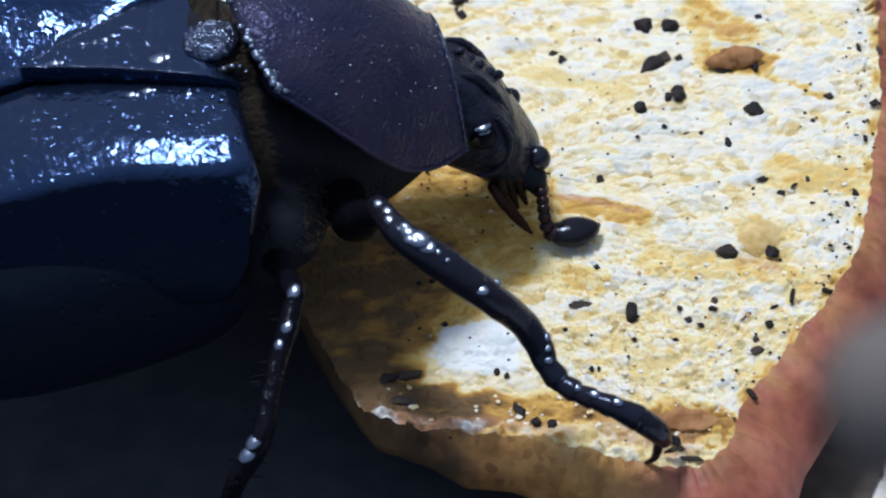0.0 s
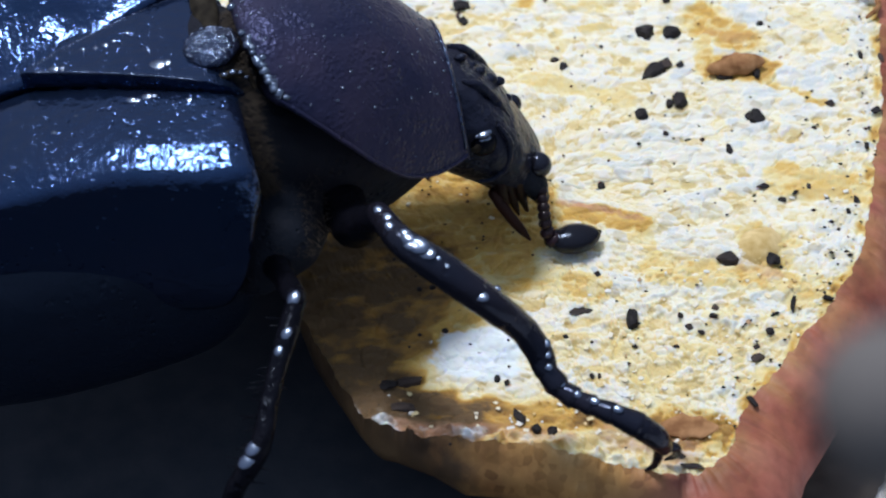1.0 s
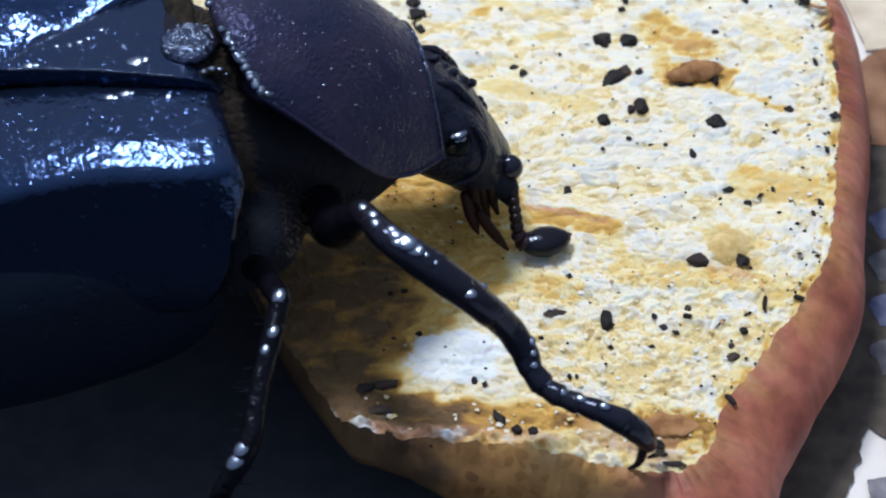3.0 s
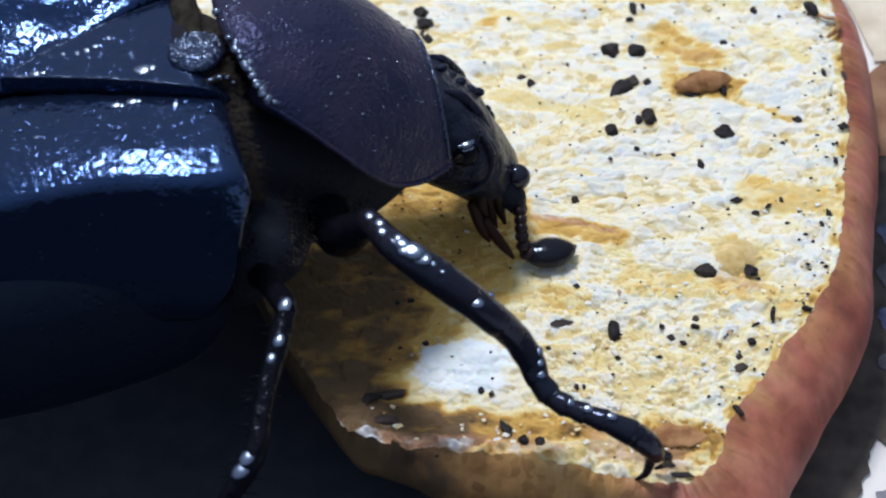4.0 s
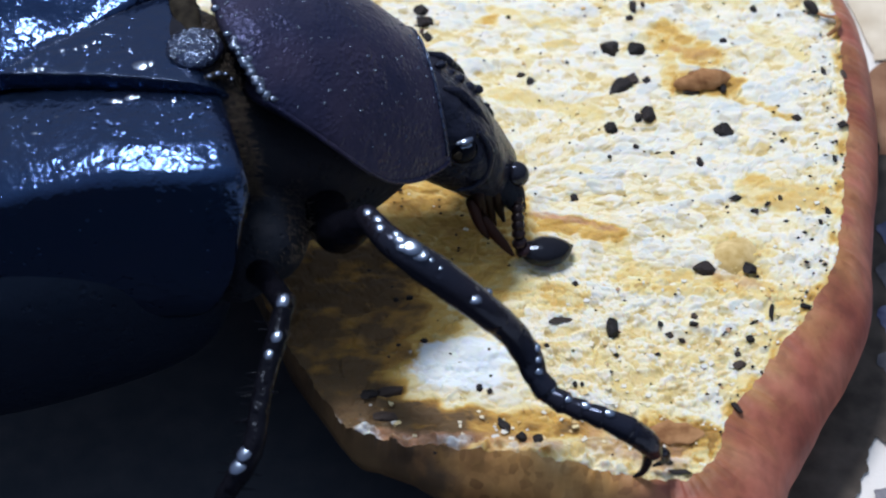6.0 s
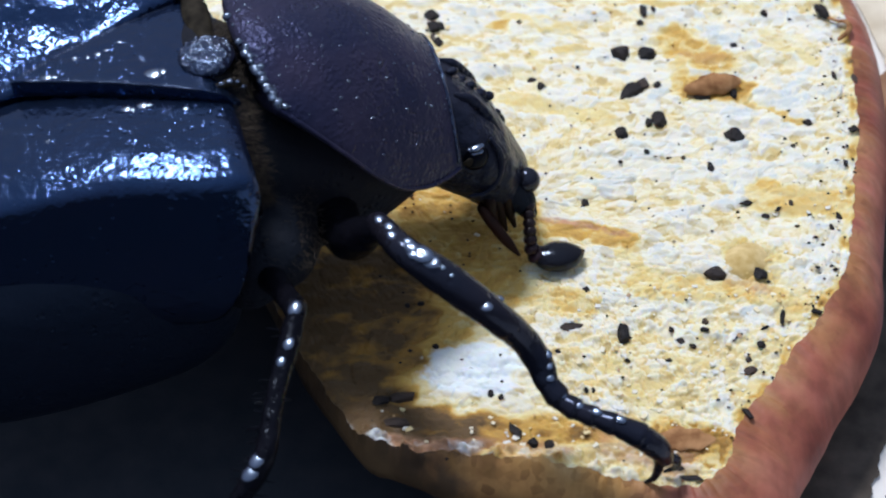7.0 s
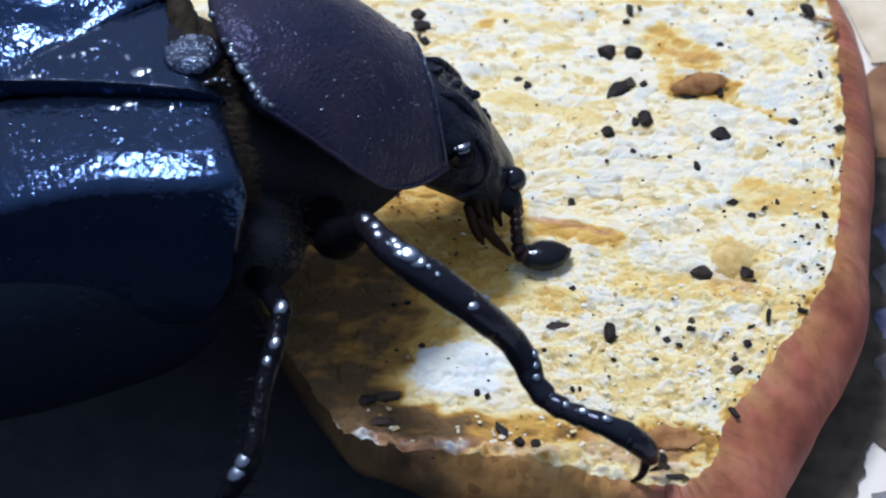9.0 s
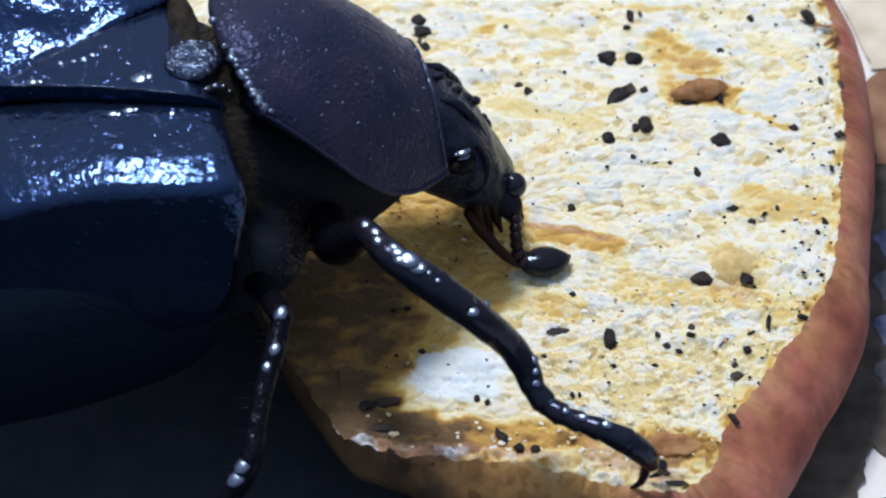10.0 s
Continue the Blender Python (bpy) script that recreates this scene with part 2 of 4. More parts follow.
def smooth_path(keys, count):
    """Catmull-Rom through rows of numbers."""
    k = np.array(keys, float)
    k = np.vstack([2 * k[0] - k[1], k, 2 * k[-1] - k[-2]])
    out = []
    for u in np.linspace(0, len(keys) - 1, count):
        i = min(int(u), len(keys) - 2)
        f = u - i
        p0, p1, p2, p3 = k[i], k[i + 1], k[i + 2], k[i + 3]
        out.append(0.5 * (2 * p1 + (p2 - p0) * f + (2 * p0 - 5 * p1 + 4 * p2 - p3) * f * f + (3 * p1 - p0 - 3 * p2 + p3) * f ** 3))
    return np.array(out)


def loft(rings, closed=True, caps=True):
    """Verts and faces from rings of equal length."""
    n = len(rings[0])
    verts = [tuple(v) for r in rings for v in r]
    faces = []
    for i in range(len(rings) - 1):
        for j in range(n if closed else n - 1):
            k = (j + 1) % n
            faces.append((i * n + j, i * n + k, (i + 1) * n + k, (i + 1) * n + j))
    if caps and closed:
        faces.append(tuple(range(n))[::-1])
        faces.append(tuple(range((len(rings) - 1) * n, len(rings) * n)))
        p = np.array(verts)
        q = np.array(faces[:-2])
        # faces turned outwards: the volume that they bound must be positive
        a, b, c, d = (p[q[:, i]] - p.mean(axis=0) for i in range(4))
        volume = (np.cross(a, b) * c).sum() + (np.cross(a, c) * d).sum()
        if volume < 0:
            faces = [f[::-1] for f in faces]
    return verts, faces


def tube(keys, count=24, sides=14, flat=1.0, wobble=0.0, seed=0):
    """A tapered tube. Keys: x, y, z, radius; round ends."""
    p = smooth_path(keys, count)
    pts = [Vector(q[:3]) for q in p]
    rings = []
    side = Vector((0, 0, 1))
    for i, c in enumerate(pts):
        d = (pts[min(i + 1, count - 1)] - pts[max(i - 1, 0)]).normalized()
        a = d.cross(side).normalized()
        b = a.cross(d).normalized()
        r = max(p[i][3], 0.02)
        ring = []
        for s in range(sides):
            t = 2 * math.pi * s / sides
            w = 1 + wobble * noise.noise(Vector((c * 2) + Vector((math.cos(t), math.sin(t), seed))))
            ring.append(c + (a * math.cos(t) + b * math.sin(t) * flat) * r * w)
        rings.append(ring)
    d0, d1 = (pts[0] - pts[1]).normalized(), (pts[-1] - pts[-2]).normalized()
    r0, r1 = p[0][3], p[-1][3]
    head = [[pts[0] + d0 * r0 * math.sin(f) + (v - pts[0]) * math.cos(f) for v in rings[0]] for f in (1.4, 0.9, 0.45)]
    tail = [[pts[-1] + d1 * r1 * math.sin(f) + (v - pts[-1]) * math.cos(f) for v in rings[-1]] for f in (0.45, 0.9, 1.4)]
    return loft(head + rings + tail)


def blob(c, rx, ry, rz, axis=(1, 0, 0), sides=20, rows=12, rough=0.0, seed=0):
    """An ellipsoid, its long axis along axis."""
    q = Vector(axis).to_track_quat("X", "Z")
    rings = []
    for i in range(rows + 1):
        f = math.pi * (i + 0.02) / (rows + 0.04)
        ring = []
        for s in range(sides):
            t = 2 * math.pi * s / sides
            v = Vector((-math.cos(f) * rx, math.sin(f) * math.cos(t) * ry, math.sin(f) * math.sin(t) * rz))
            if rough:
                v *= 1 + rough * noise.noise(v.normalized() * 1.7 + Vector((seed, seed * 0.7, 0)))
            ring.append(Vector(c) + q @ v)
        rings.append(ring)
    return loft(rings)


# ---- the cut piece of wood ----
OUTLINE = [(-2.9, -9.35), (-0.9, -9.7), (2.4, -10.2), (4.7, -10.9), (7.2, -11.8), (9.4, -12.1), (11.0, -11.0), (12.0, -8.8),
           (14.2, -5.8), (16.5, -2.9), (18.3, 0.2), (19.6, 5.0), (20.8, 9.4), (21.5, 13.4), (22.0, 17.8), (21.9, 21.5), (20.6, 27),
           (16, 33), (8, 36), (-2, 36), (-13, 32), (-20, 23), (-17, 11), (-10.0, 2.5), (-7.2, -3.6), (-5.3, -7.0), (-4.2, -8.75)]
STREAKS = []


def streak(x0, y0, x1, y1, width, strength, rust=0.0):
    """An amber or rust-coloured streak in the wood, from end to end."""
    STREAKS.append((x0, y0, x1, y1, width, strength, rust))


def scatter(i, j, seed):
    """A number from 0 to 1 for each pair of whole numbers."""
    h = (i.astype(np.int64) * 374761393 + j.astype(np.int64) * 668265263 + seed * 974634541) & 0x7FFFFFFF
    h = ((h ^ (h >> 13)) * 1274126177) & 0x7FFFFFFF
    h = ((h ^ (h >> 16)) * 1103515245) & 0x7FFFFFFF
    return (h >> 8) % 65536 / 65535.0


def clouds(x, y, seed, octaves=4):
    """Smooth noise from -1 to 1."""
    out, size, total = 0.0, 1.0, 0.0
    for k in range(octaves):
        u, v = x * 2 ** k + 17.3 * k, y * 2 ** k - 9.1 * k
        i, j = np.floor(u), np.floor(v)
        f, g = u - i, v - j
        f, g = f * f * (3 - 2 * f), g * g * (3 - 2 * g)
        a, b = scatter(i, j, seed + k), scatter(i + 1, j, seed + k)
        c, d = scatter(i, j + 1, seed + k), scatter(i + 1, j + 1, seed + k)
        out = out + size * ((a * (1 - f) + b * f) * (1 - g) + (c * (1 - f) + d * f) * g)
        total += size
        size *= 0.5
    return (out / total - 0.5) * 2.4


def cells(x, y, seed):
    """Uneven unit cells: a number for each cell, its middle and the distance from its border."""
    i0, j0 = np.floor(x), np.floor(y)
    best = np.full(x.shape, 9.0)
    second = np.full(x.shape, 9.0)
    value, cx, cy = np.zeros(x.shape), np.zeros(x.shape), np.zeros(x.shape)
    for di in (-1, 0, 1):
        for dj in (-1, 0, 1):
            i, j = i0 + di, j0 + dj
            px, py = i + scatter(i, j, seed), j + scatter(i, j, seed + 50)
            d = np.hypot(x - px, y - py)
            closer = d < best
            second = np.where(closer, best, np.minimum(second, d))
            value = np.where(closer, scatter(i, j, seed + 99), value)
            cx, cy = np.where(closer, px, cx), np.where(closer, py, cy)
            best = np.where(closer, d, best)
    return value, cx, cy, second - best


def step(v, low, high):
    t = np.clip((v - low) / (high - low), 0, 1)
    return t * t * (3 - 2 * t)


def wood_chunks(x, y):
    """The crumbly surface: number, middle and border of the large and of the small chunks."""
    u = x + 0.40 * clouds(x * 1.3, y * 1.7, 11, 3)
    v = y + 0.26 * clouds(x * 1.3, y * 1.9, 23, 3)
    large = cells(u / 1.55, v / 0.80, 3)
    small = cells(u / 0.62, v / 0.42, 7)
    return large, small


def wood_grain(x, y):
    """How far the surface is broken into grains, and a number for each grain."""
    edge = np.interp(y, [q[1] for q in OUTLINE[5:16]], [q[0] for q in OUTLINE[5:16]])
    broken = np.clip(0.25 + 0.75 * step(-y, -2.5, 2.0) * step(x, 2.0, 5.5) + 0.5 * step(x, edge - 3.0, edge - 0.5) + 0.3 * clouds(x * 0.5, y * 0.7, 131, 2), 0, 1)
    u = x + 0.16 * clouds(x * 2.6, y * 2.6, 141, 2)
    v = y + 0.14 * clouds(x * 2.6, y * 2.6, 151, 2)
    return broken, cells(u / 0.40, v / 0.30, 13)


def wood_relief(x, y):
    (r1, _, _, e1), (r2, _, _, e2) = wood_chunks(x, y)
    z = 0.20 * clouds(x * 0.45, y * 1.1, 41, 3)
    z = z + 0.15 * (r1 - 0.5) - 0.07 * (1 - step(e1, 0.0, 0.18))
    broken, (r3, _, _, e3) = wood_grain(x, y)
    return z + 0.08 * (r2 - 0.5) - 0.03 * (1 - step(e2, 0.0, 0.25)) + broken * (0.17 * (r3 - 0.5) - 0.06 * (1 - step(e3, 0.0, 0.3)))


def wood_height(x, y):
    return float(wood_relief(np.array([float(x)]), np.array([float(y)]))[0])


def build_log():
    streak(3.6, 4.3, 8.3, 2.6, 0.55, 0.95)
    streak(8.1, 2.1, 9.1, -0.1, 0.40, 0.55)
    streak(8.6, -0.2, 17.2, -2.1, 0.8, 0.62)
    streak(3.3, 13.6, 8.4, 11.6, 0.55, 0.5)
    streak(12.6, 18.3, 14.4, 16.1, 1.0, 0.95)
    streak(13.0, 13.7, 15.2, 13.4, 0.9, 1.15)
    streak(15.4, 12.9, 18.2, 10.5, 0.20, 0.8)
    streak(15.3, 5.3, 19.0, 4.3, 1.0, 0.68)
    streak(13.6, 1.7, 14.4, 0.1, 0.95, 0.62)
    streak(2.2, 0.2, 5.8, -1.5, 0.75, 0.7)
    streak(8.6, -9.5, 10.4, -9.9, 0.95, 1.35)
    streak(-4.8, -7.6, 3.9, -9.0, 0.8, 1.15)
    streak(6.8, -5.0, 7.8, -6.8, 0.50, 0.5)
    streak(6.1, 7.8, 7.4, 7.3, 0.41, 0.3)
    streak(9.5, -5.2, 12.0, -5.7, 0.32, 0.4)
    streak(3.4, 20.8, 7.3, 19.4, 0.41, 0.4)
    streak(-3.5, 5.6, 1.5, 3.9, 2.2, 1.0)
    streak(-6.5, -3.0, -2.0, -2.6, 2.6, 0.95)
    streak(9.4, 21.6, 17.8, 20.6, 0.20, 0.6)
    streak(17.4, 18.1, 19.7, 15.5, 0.49, 0.3)
    streak(-2.3, -3.1, 2.3, -2.9, 0.32, 0.4)
    streak(-5.9, -5.9, -0.9, -7.5, 0.65, 0.6)
    streak(12.3, 16.5, 12.6, 14.6, 0.49, 0.5)
    streak(12.9, -4.7, 15.0, -4.2, 0.41, 0.45)
    streak(4.3, -4.2, 7.8, -4.3, 0.22, 0.35)
    streak(0.9, -0.5, 3.0, 0.1, 0.29, 0.4)
    streak(2.8, 20.2, 3.5, 19.9, 0.35, 0.95)
    streak(4.5, 17.4, 4.7, 16.0, 0.30, 0.5)
    streak(4.6, 4.55, 8.2, 2.85, 0.16, 0.0, 0.85)
    streak(-3.0, 6.4, 3.0, 5.2, 1.3, 0.95)
    streak(-2.5, 3.4, 3.0, 2.8, 1.5, 0.95)
    streak(-2.5, 1.2, 1.5, 0.8, 1.2, 0.90)
    streak(13.2, 16.9, 14.6, 16.2, 0.45, 0.0, 0.30)
    streak(12.2, 0.0, 14.2, -0.9, 0.45, 0.0, 0.45)
    streak(6.2, -9.4, 8.8, -10.9, 0.75, 0.0, 0.55)
    streak(-3.0, -9.1, 4.4, -10.0, 0.45, 0.0, 0.55)

    log = tagged(new("cut_log"), "piece of cut pale wood with amber streaks and smooth reddish bark", "wood")
    log.location = Vector((4, 10, -7)) * MM
    ring = smooth_path(OUTLINE + OUTLINE[:1], 901)[:-1]
    n = len(ring)
    rag = 1 + 0.010 * clouds(ring[:, 0] * 0.6, ring[:, 1] * 0.6, 3, 3) + 0.006 * clouds(ring[:, 0] * 2.6, ring[:, 1] * 2.6, 5, 2)
    c = np.array((4.0, 6.0))
    rows = 230
    f = (np.arange(rows + 1) / rows)[:, None] ** 0.85
    grow = (0.01 + 0.99 * f) * (1 + (rag - 1)[None, :] * f)
    x, y = c[0] + (ring[:, 0] - c[0])[None, :] * grow, c[1] + (ring[:, 1] - c[1])[None, :] * grow
    (r1, cx, cy, e1), (r2, _, _, e2) = wood_chunks(x, y)
    z = wood_relief(x, y)
    wx, wy = x + 0.6 * clouds(x * 0.9, y * 1.3, 71, 3), y + 0.35 * clouds(x * 0.9, y * 1.6, 75, 3)

    # pale and yellow chunks
    field = clouds(cx * 0.42, cy * 0.55, 81, 3)
    tone = 0.50 + 0.24 * field + 0.46 * (r1 - 0.5) + 0.46 * (r2 - 0.5)
    tone = tone - 0.20 * (1 - step(e2, 0.0, 0.22)) - 0.16 * (1 - step(e1, 0.0, 0.12)) + 0.06
    tone = tone - 0.09 * step(-y, -3.0, 6.0) + 0.05 * step(x, 8.0, 16.0)

    broken, (r3, _, _, e3) = wood_grain(x, y)
    tone = tone + broken * (0.50 * (((r3 * 7.0) % 1.0) - 0.5) - 0.14 * (1 - step(e3, 0.0, 0.3)))

    # amber streaks with ragged borders
    amber, rust = np.zeros(x.shape), np.zeros(x.shape)
    for x0, y0, x1, y1, w, strength, red in STREAKS:
        dx, dy = x1 - x0, y1 - y0
        u = np.clip(((wx - x0) * dx + (wy - y0) * dy) / (dx * dx + dy * dy), 0, 1)
        d = np.hypot(wx - x0 - u * dx, wy - y0 - u * dy)
        shape = 1 - step(d / w, 0.55, 1.55)
        patchy = np.minimum((0.78 + 0.34 * clouds(x * 1.3, y * 2.0, 85, 3)) * (0.55 + 0.9 * r2) * (1 - 0.5 * broken * (r3 > 0.6)), 1.05)
        amber, rust = np.maximum(amber, np.minimum(strength * shape * patchy, 0.12 + 0.5 * strength)), np.maximum(rust, red * shape)
    rust = rust * (0.8 + 0.5 * clouds(x * 2.0, y * 3.0, 87, 2))
    amber = np.maximum(amber, np.minimum(0.34, 1.0 * np.maximum(0, clouds(cx * 0.5 + 9, cy * 0.9, 91, 3) - 0.52) * (0.5 + r1)))
    wash = step(-y, -2.0, 8.0) * (0.45 + 0.8 * clouds(x * 0.5, y * 1.1, 93, 3) + 0.35 * (r2 - 0.5))
    amber = np.maximum(amber, np.minimum(0.46, 0.32 * wash * (1 - 0.9 * broken * (r3 > 0.55))))
    # amber area below the head
    under = np.clip((3.6 + 0.16 * np.minimum(0, wy) + 0.6 * clouds(x * 0.9, y * 1.2, 161, 2) - wx) / 0.7, 0, 1) * step(wy, -2.0, -0.8) * step(-wy, -8.5, -7.0)
    amber = np.maximum(amber, under * (0.47 + 0.22 * clouds(x * 0.8, y * 1.6, 163, 3) + 0.10 * (r2 - 0.5)))
    # amber-brown stain, darkened to the left in place of the beetle's shade
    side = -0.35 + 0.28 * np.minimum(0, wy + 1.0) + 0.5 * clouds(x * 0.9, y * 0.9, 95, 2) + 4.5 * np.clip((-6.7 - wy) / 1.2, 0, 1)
    stain_shade = np.clip((side + 0.5 - wx) / 0.9, 0, 1) * np.clip((3.6 - wy) / 1.0, 0, 1)
    amber = np.maximum(amber, stain_shade * (0.62 + 0.42 * np.clip((side - wx) / 2.5, 0, 1) + 0.30 * clouds(x * 0.7, y * 1.4, 97, 3)))
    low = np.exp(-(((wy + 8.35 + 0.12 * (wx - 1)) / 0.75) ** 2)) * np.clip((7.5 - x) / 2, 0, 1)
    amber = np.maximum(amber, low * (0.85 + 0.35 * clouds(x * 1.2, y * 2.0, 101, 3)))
    rimmed = step(f + 0 * x, 0.955, 0.99) * np.clip(x - 9, 0, 1)
    amber = np.maximum(amber, rimmed * (0.35 + 0.8 * clouds(x * 1.1, y * 1.1, 103, 3)))
    lip = step(f + 0 * x, 0.94, 0.99) * np.clip((-7.5 - y) / 1.0, 0, 1) * np.clip((9 - x) / 2.0, 0, 1)
    lip = np.maximum(0, lip * (0.6 + 0.8 * clouds(x * 2.5, y * 2.5, 105, 2)))
    amber = np.maximum(amber, 0.62 * lip)
    patch = np.clip(1.5 - 1.5 * np.hypot((wx - 0.6) / 2.5, (wy + 5.1) / 1.9) ** 2.5, 0, 1)
    white = 0.85 * step(patch + 0.5 * (r2 - 0.5), 0.25, 0.75) + 0.8 * lip * step(clouds(x * 1.6, y * 2.2, 107, 2) + 0.6 * (r2 - 0.5), 0.15, 0.45)
    z = z + lip * (0.05 + 0.6 * r2) - 0.10 * np.clip(amber, 0, 0.8)
    z[-1] *= 0.6

    pts = np.stack([x, y, z], axis=2).reshape(-1, 3)
    me = bpy.data.meshes.new("cut_face")
    me.vertices.add(len(pts))
    origin = np.array((4.0, 10.0, -7.0))
    me.vertices.foreach_set("co", ((pts - origin) * MM).ravel())
    at = np.arange(rows)[:, None] * n
    j = np.arange(n)[None, :]
    k = (j + 1) % n
    quads = np.stack([at + j, at + n + j, at + n + k, at + k], axis=2).reshape(-1, 4)
    me.loops.add(quads.size)
    me.loops.foreach_set("vertex_index", quads.ravel())
    me.polygons.add(len(quads))
    me.polygons.foreach_set("loop_start", np.arange(0, quads.size, 4))
    me.polygons.foreach_set("use_smooth", np.ones(len(quads), bool))
    me.materials.append(WOOD)
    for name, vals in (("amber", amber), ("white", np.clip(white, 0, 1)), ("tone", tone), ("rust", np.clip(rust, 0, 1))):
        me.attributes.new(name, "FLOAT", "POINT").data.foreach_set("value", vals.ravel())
    me.update(calc_edges=True)
    face = new("cut_face", me)
    face.parent = log
    tagged(face, "cream and amber crumbly cut face")

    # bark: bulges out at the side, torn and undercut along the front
    rings, peel, front_shade = [], [], []
    edge = pts[rows * n:].tolist()
    prof = ((0.0, 0.02), (0.18, -0.10), (0.5, -0.5), (0.85, -1.5), (1.0, -2.8), (0.9, -4.2), (0.6, -5.6), (0.3, -6.5), (0.1, -6.98))
    for u, v in smooth_path(prof, 20):
        r = []
        for j in range(n):
            x, y, z = edge[j]
            k = max(0.0, 1 + v / 0.7)
            x, y = x * k + ring[j][0] * (1 - k), y * k + ring[j][1] * (1 - k)
            t = ring[(j + 4) % n] - ring[j - 4]
            o = Vector((t[1], -t[0], 0)).normalized()
            front = max(0.0, min(1.0, (9.5 - x) / 4.0)) * max(0.0, min(1.0, (10.0 - y) / 8))
            w = 1.9 + 1.2 * max(0.0, min(1.0, (2 - y) / 10))
            cut = 1.9 + 0.16 * (x + 4)
            w = u * w * (1 - front) + front * (0.3 + 0.9 * max(0.0, min(1.0, x / 3.0 + 1))) * min(1.0, max(0.0, -v / 1.5)) ** 0.8 + front * (- 1.6 * max(0.0, -v - cut))
            bulge = (1 - front) * 0.09 * noise.fractal(Vector((x * 0.22, y * 0.22, v * 0.3)), 1.0, 2.0, 3)
            r.append((x + o.x * (w + bulge * min(1, -v)), y + o.y * (w + bulge * min(1, -v)), z * max(0, 1 + v) + v))
            peel.append(min(1.0, front + 0.7 * math.exp(v * 1.8) * (0.6 + 0.9 * noise.noise(Vector((x * 0.8, y * 0.8, v))))))
            # beetle's shade on the front bark, painted darker to the left
            shade_edge = (1.7 - x) / 3.0 + 0.9 * noise.fractal(Vector((x * 0.7, y * 0.7, v * 0.9)), 1.0, 2.0, 3)
            front_shade.append(0.92 * front * max(0.0, min(1.0, shade_edge)))
        rings.append(r)
    bv, bf = loft(rings, True, False)
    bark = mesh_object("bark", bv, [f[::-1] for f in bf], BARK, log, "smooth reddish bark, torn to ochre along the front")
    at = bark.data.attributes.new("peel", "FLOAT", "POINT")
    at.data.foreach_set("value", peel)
    at = bark.data.attributes.new("front_shade", "FLOAT", "POINT")
    at.data.foreach_set("value", front_shade)


build_log()

# ---- paper and table below ----
GROUND = -7.0


def build_ground():
    table = mesh_object("ground", [(-700, -700, GROUND - 0.6), (700, -700, GROUND - 0.6), (700, 700, GROUND - 0.6), (-700, 700, GROUND - 0.6)], [(0, 1, 2, 3)], TABLE, None, "", False)
    tagged(table, "dark wooden tabletop under the printed paper", "table", kind="structure")
    v, f = [], []
    for i in range(31):
        for j in range(31):
            x, y = -120 + 8 * i, -120 + 8 * j
            v.append((x, y, GROUND - 0.1 + 0.06 * noise.noise(Vector((x * 0.02, y * 0.02, 0)))))
    for i in range(30):
        for j in range(30):
            a = i * 31 + j
            f.append((a, a + 31, a + 32, a + 1))
    paper = mesh_object("newspaper", v, f, PAPER, None, "", True)
    tagged(paper, "sheet of printed newspaper with dark photo areas lying under the wood", "newspaper")

    def patch(name, pts, mat, label, lift=0.10):
        """A flat area on the paper with a slightly ragged edge."""
        ring = smooth_path(pts + pts[:1], len(pts) * 22 + 1)[:-1] + np.array((-1.6, -3.9))
        vs = [(x + 0.16 * noise.fractal(Vector((x * 1.7, y * 1.7, 1)), 1.0, 2.0, 4), y + 0.16 * noise.fractal(Vector((x * 1.7, y * 1.7, 9)), 1.0, 2.0, 4), GROUND + lift) for x, y in ring]
        return mesh_object(name, vs, [tuple(range(len(vs)))], mat, paper, label, False)

    # runs on unseen to the left and front, to keep reflections dark
    patch("printed_photo", [(-110, 20), (-100, -100), (10, -110), (14, -14), (17.5, -8), (19.4, -5.6), (20.6, -3.4), (21.7, -1.0), (22.3, -1.6), (24.5, -4), (40, -10), (60, 10), (45, 24), (27, 24), (20, 60), (-60, 100)], INK_DARK, "dark brown-black printed photograph")
    # black patch painted where deep shade lies left of the wood
    patch("ground_shade", [(-110, 20), (-100, -100), (6, -110), (8, -14), (4, 10), (-60, 60)], SHADE_BLACK, "black area painted in place of deep shade on the ground", 0.14)
    for i in range(4):
        y = 2.2 + 3.1 * i
        x = 22.9 + 0.22 * (y - 1.4)
        patch("printed_bar", [(x, y), (x + 7, y + 0.3), (x + 7.2, y + 2.4), (x + 0.4, y + 2.2)], INK_BLUE if i % 2 else INK_SLATE, "blue-grey printed bar", 0.16)
    patch("printed_brown_area", [(26.3, 19), (36, 18), (38, 26.5), (28, 27)], INK_BROWN, "brown printed area", 0.16)
    patch("printed_beige_area", [(27.8, 27.5), (40, 27), (42, 40), (28.5, 40)], INK_BEIGE, "beige printed area", 0.16)
    patch("printed_blot", [(20.9, -5.4), (21.0, -4.2), (21.9, -4.0), (22.4, -4.7), (21.9, -5.6)], INK_GREY, "grey printed blot", 0.12)
    patch("printed_blot", [(21.6, -6.8), (21.8, -5.9), (22.7, -5.8), (22.9, -6.9)], INK_GREY, "grey printed blot", 0.16)
    patch("printed_blot", [(23.0, -5.4), (23.0, -4.6), (24.2, -4.8), (24.3, -5.9)], INK_DARK, "dark printed blot", 0.12)
    patch("printed_blot", [(19.2, -7.6), (19.6, -6.7), (20.2, -6.9), (20.0, -7.9)], INK_DARK, "dark printed blot", 0.12)


build_ground()

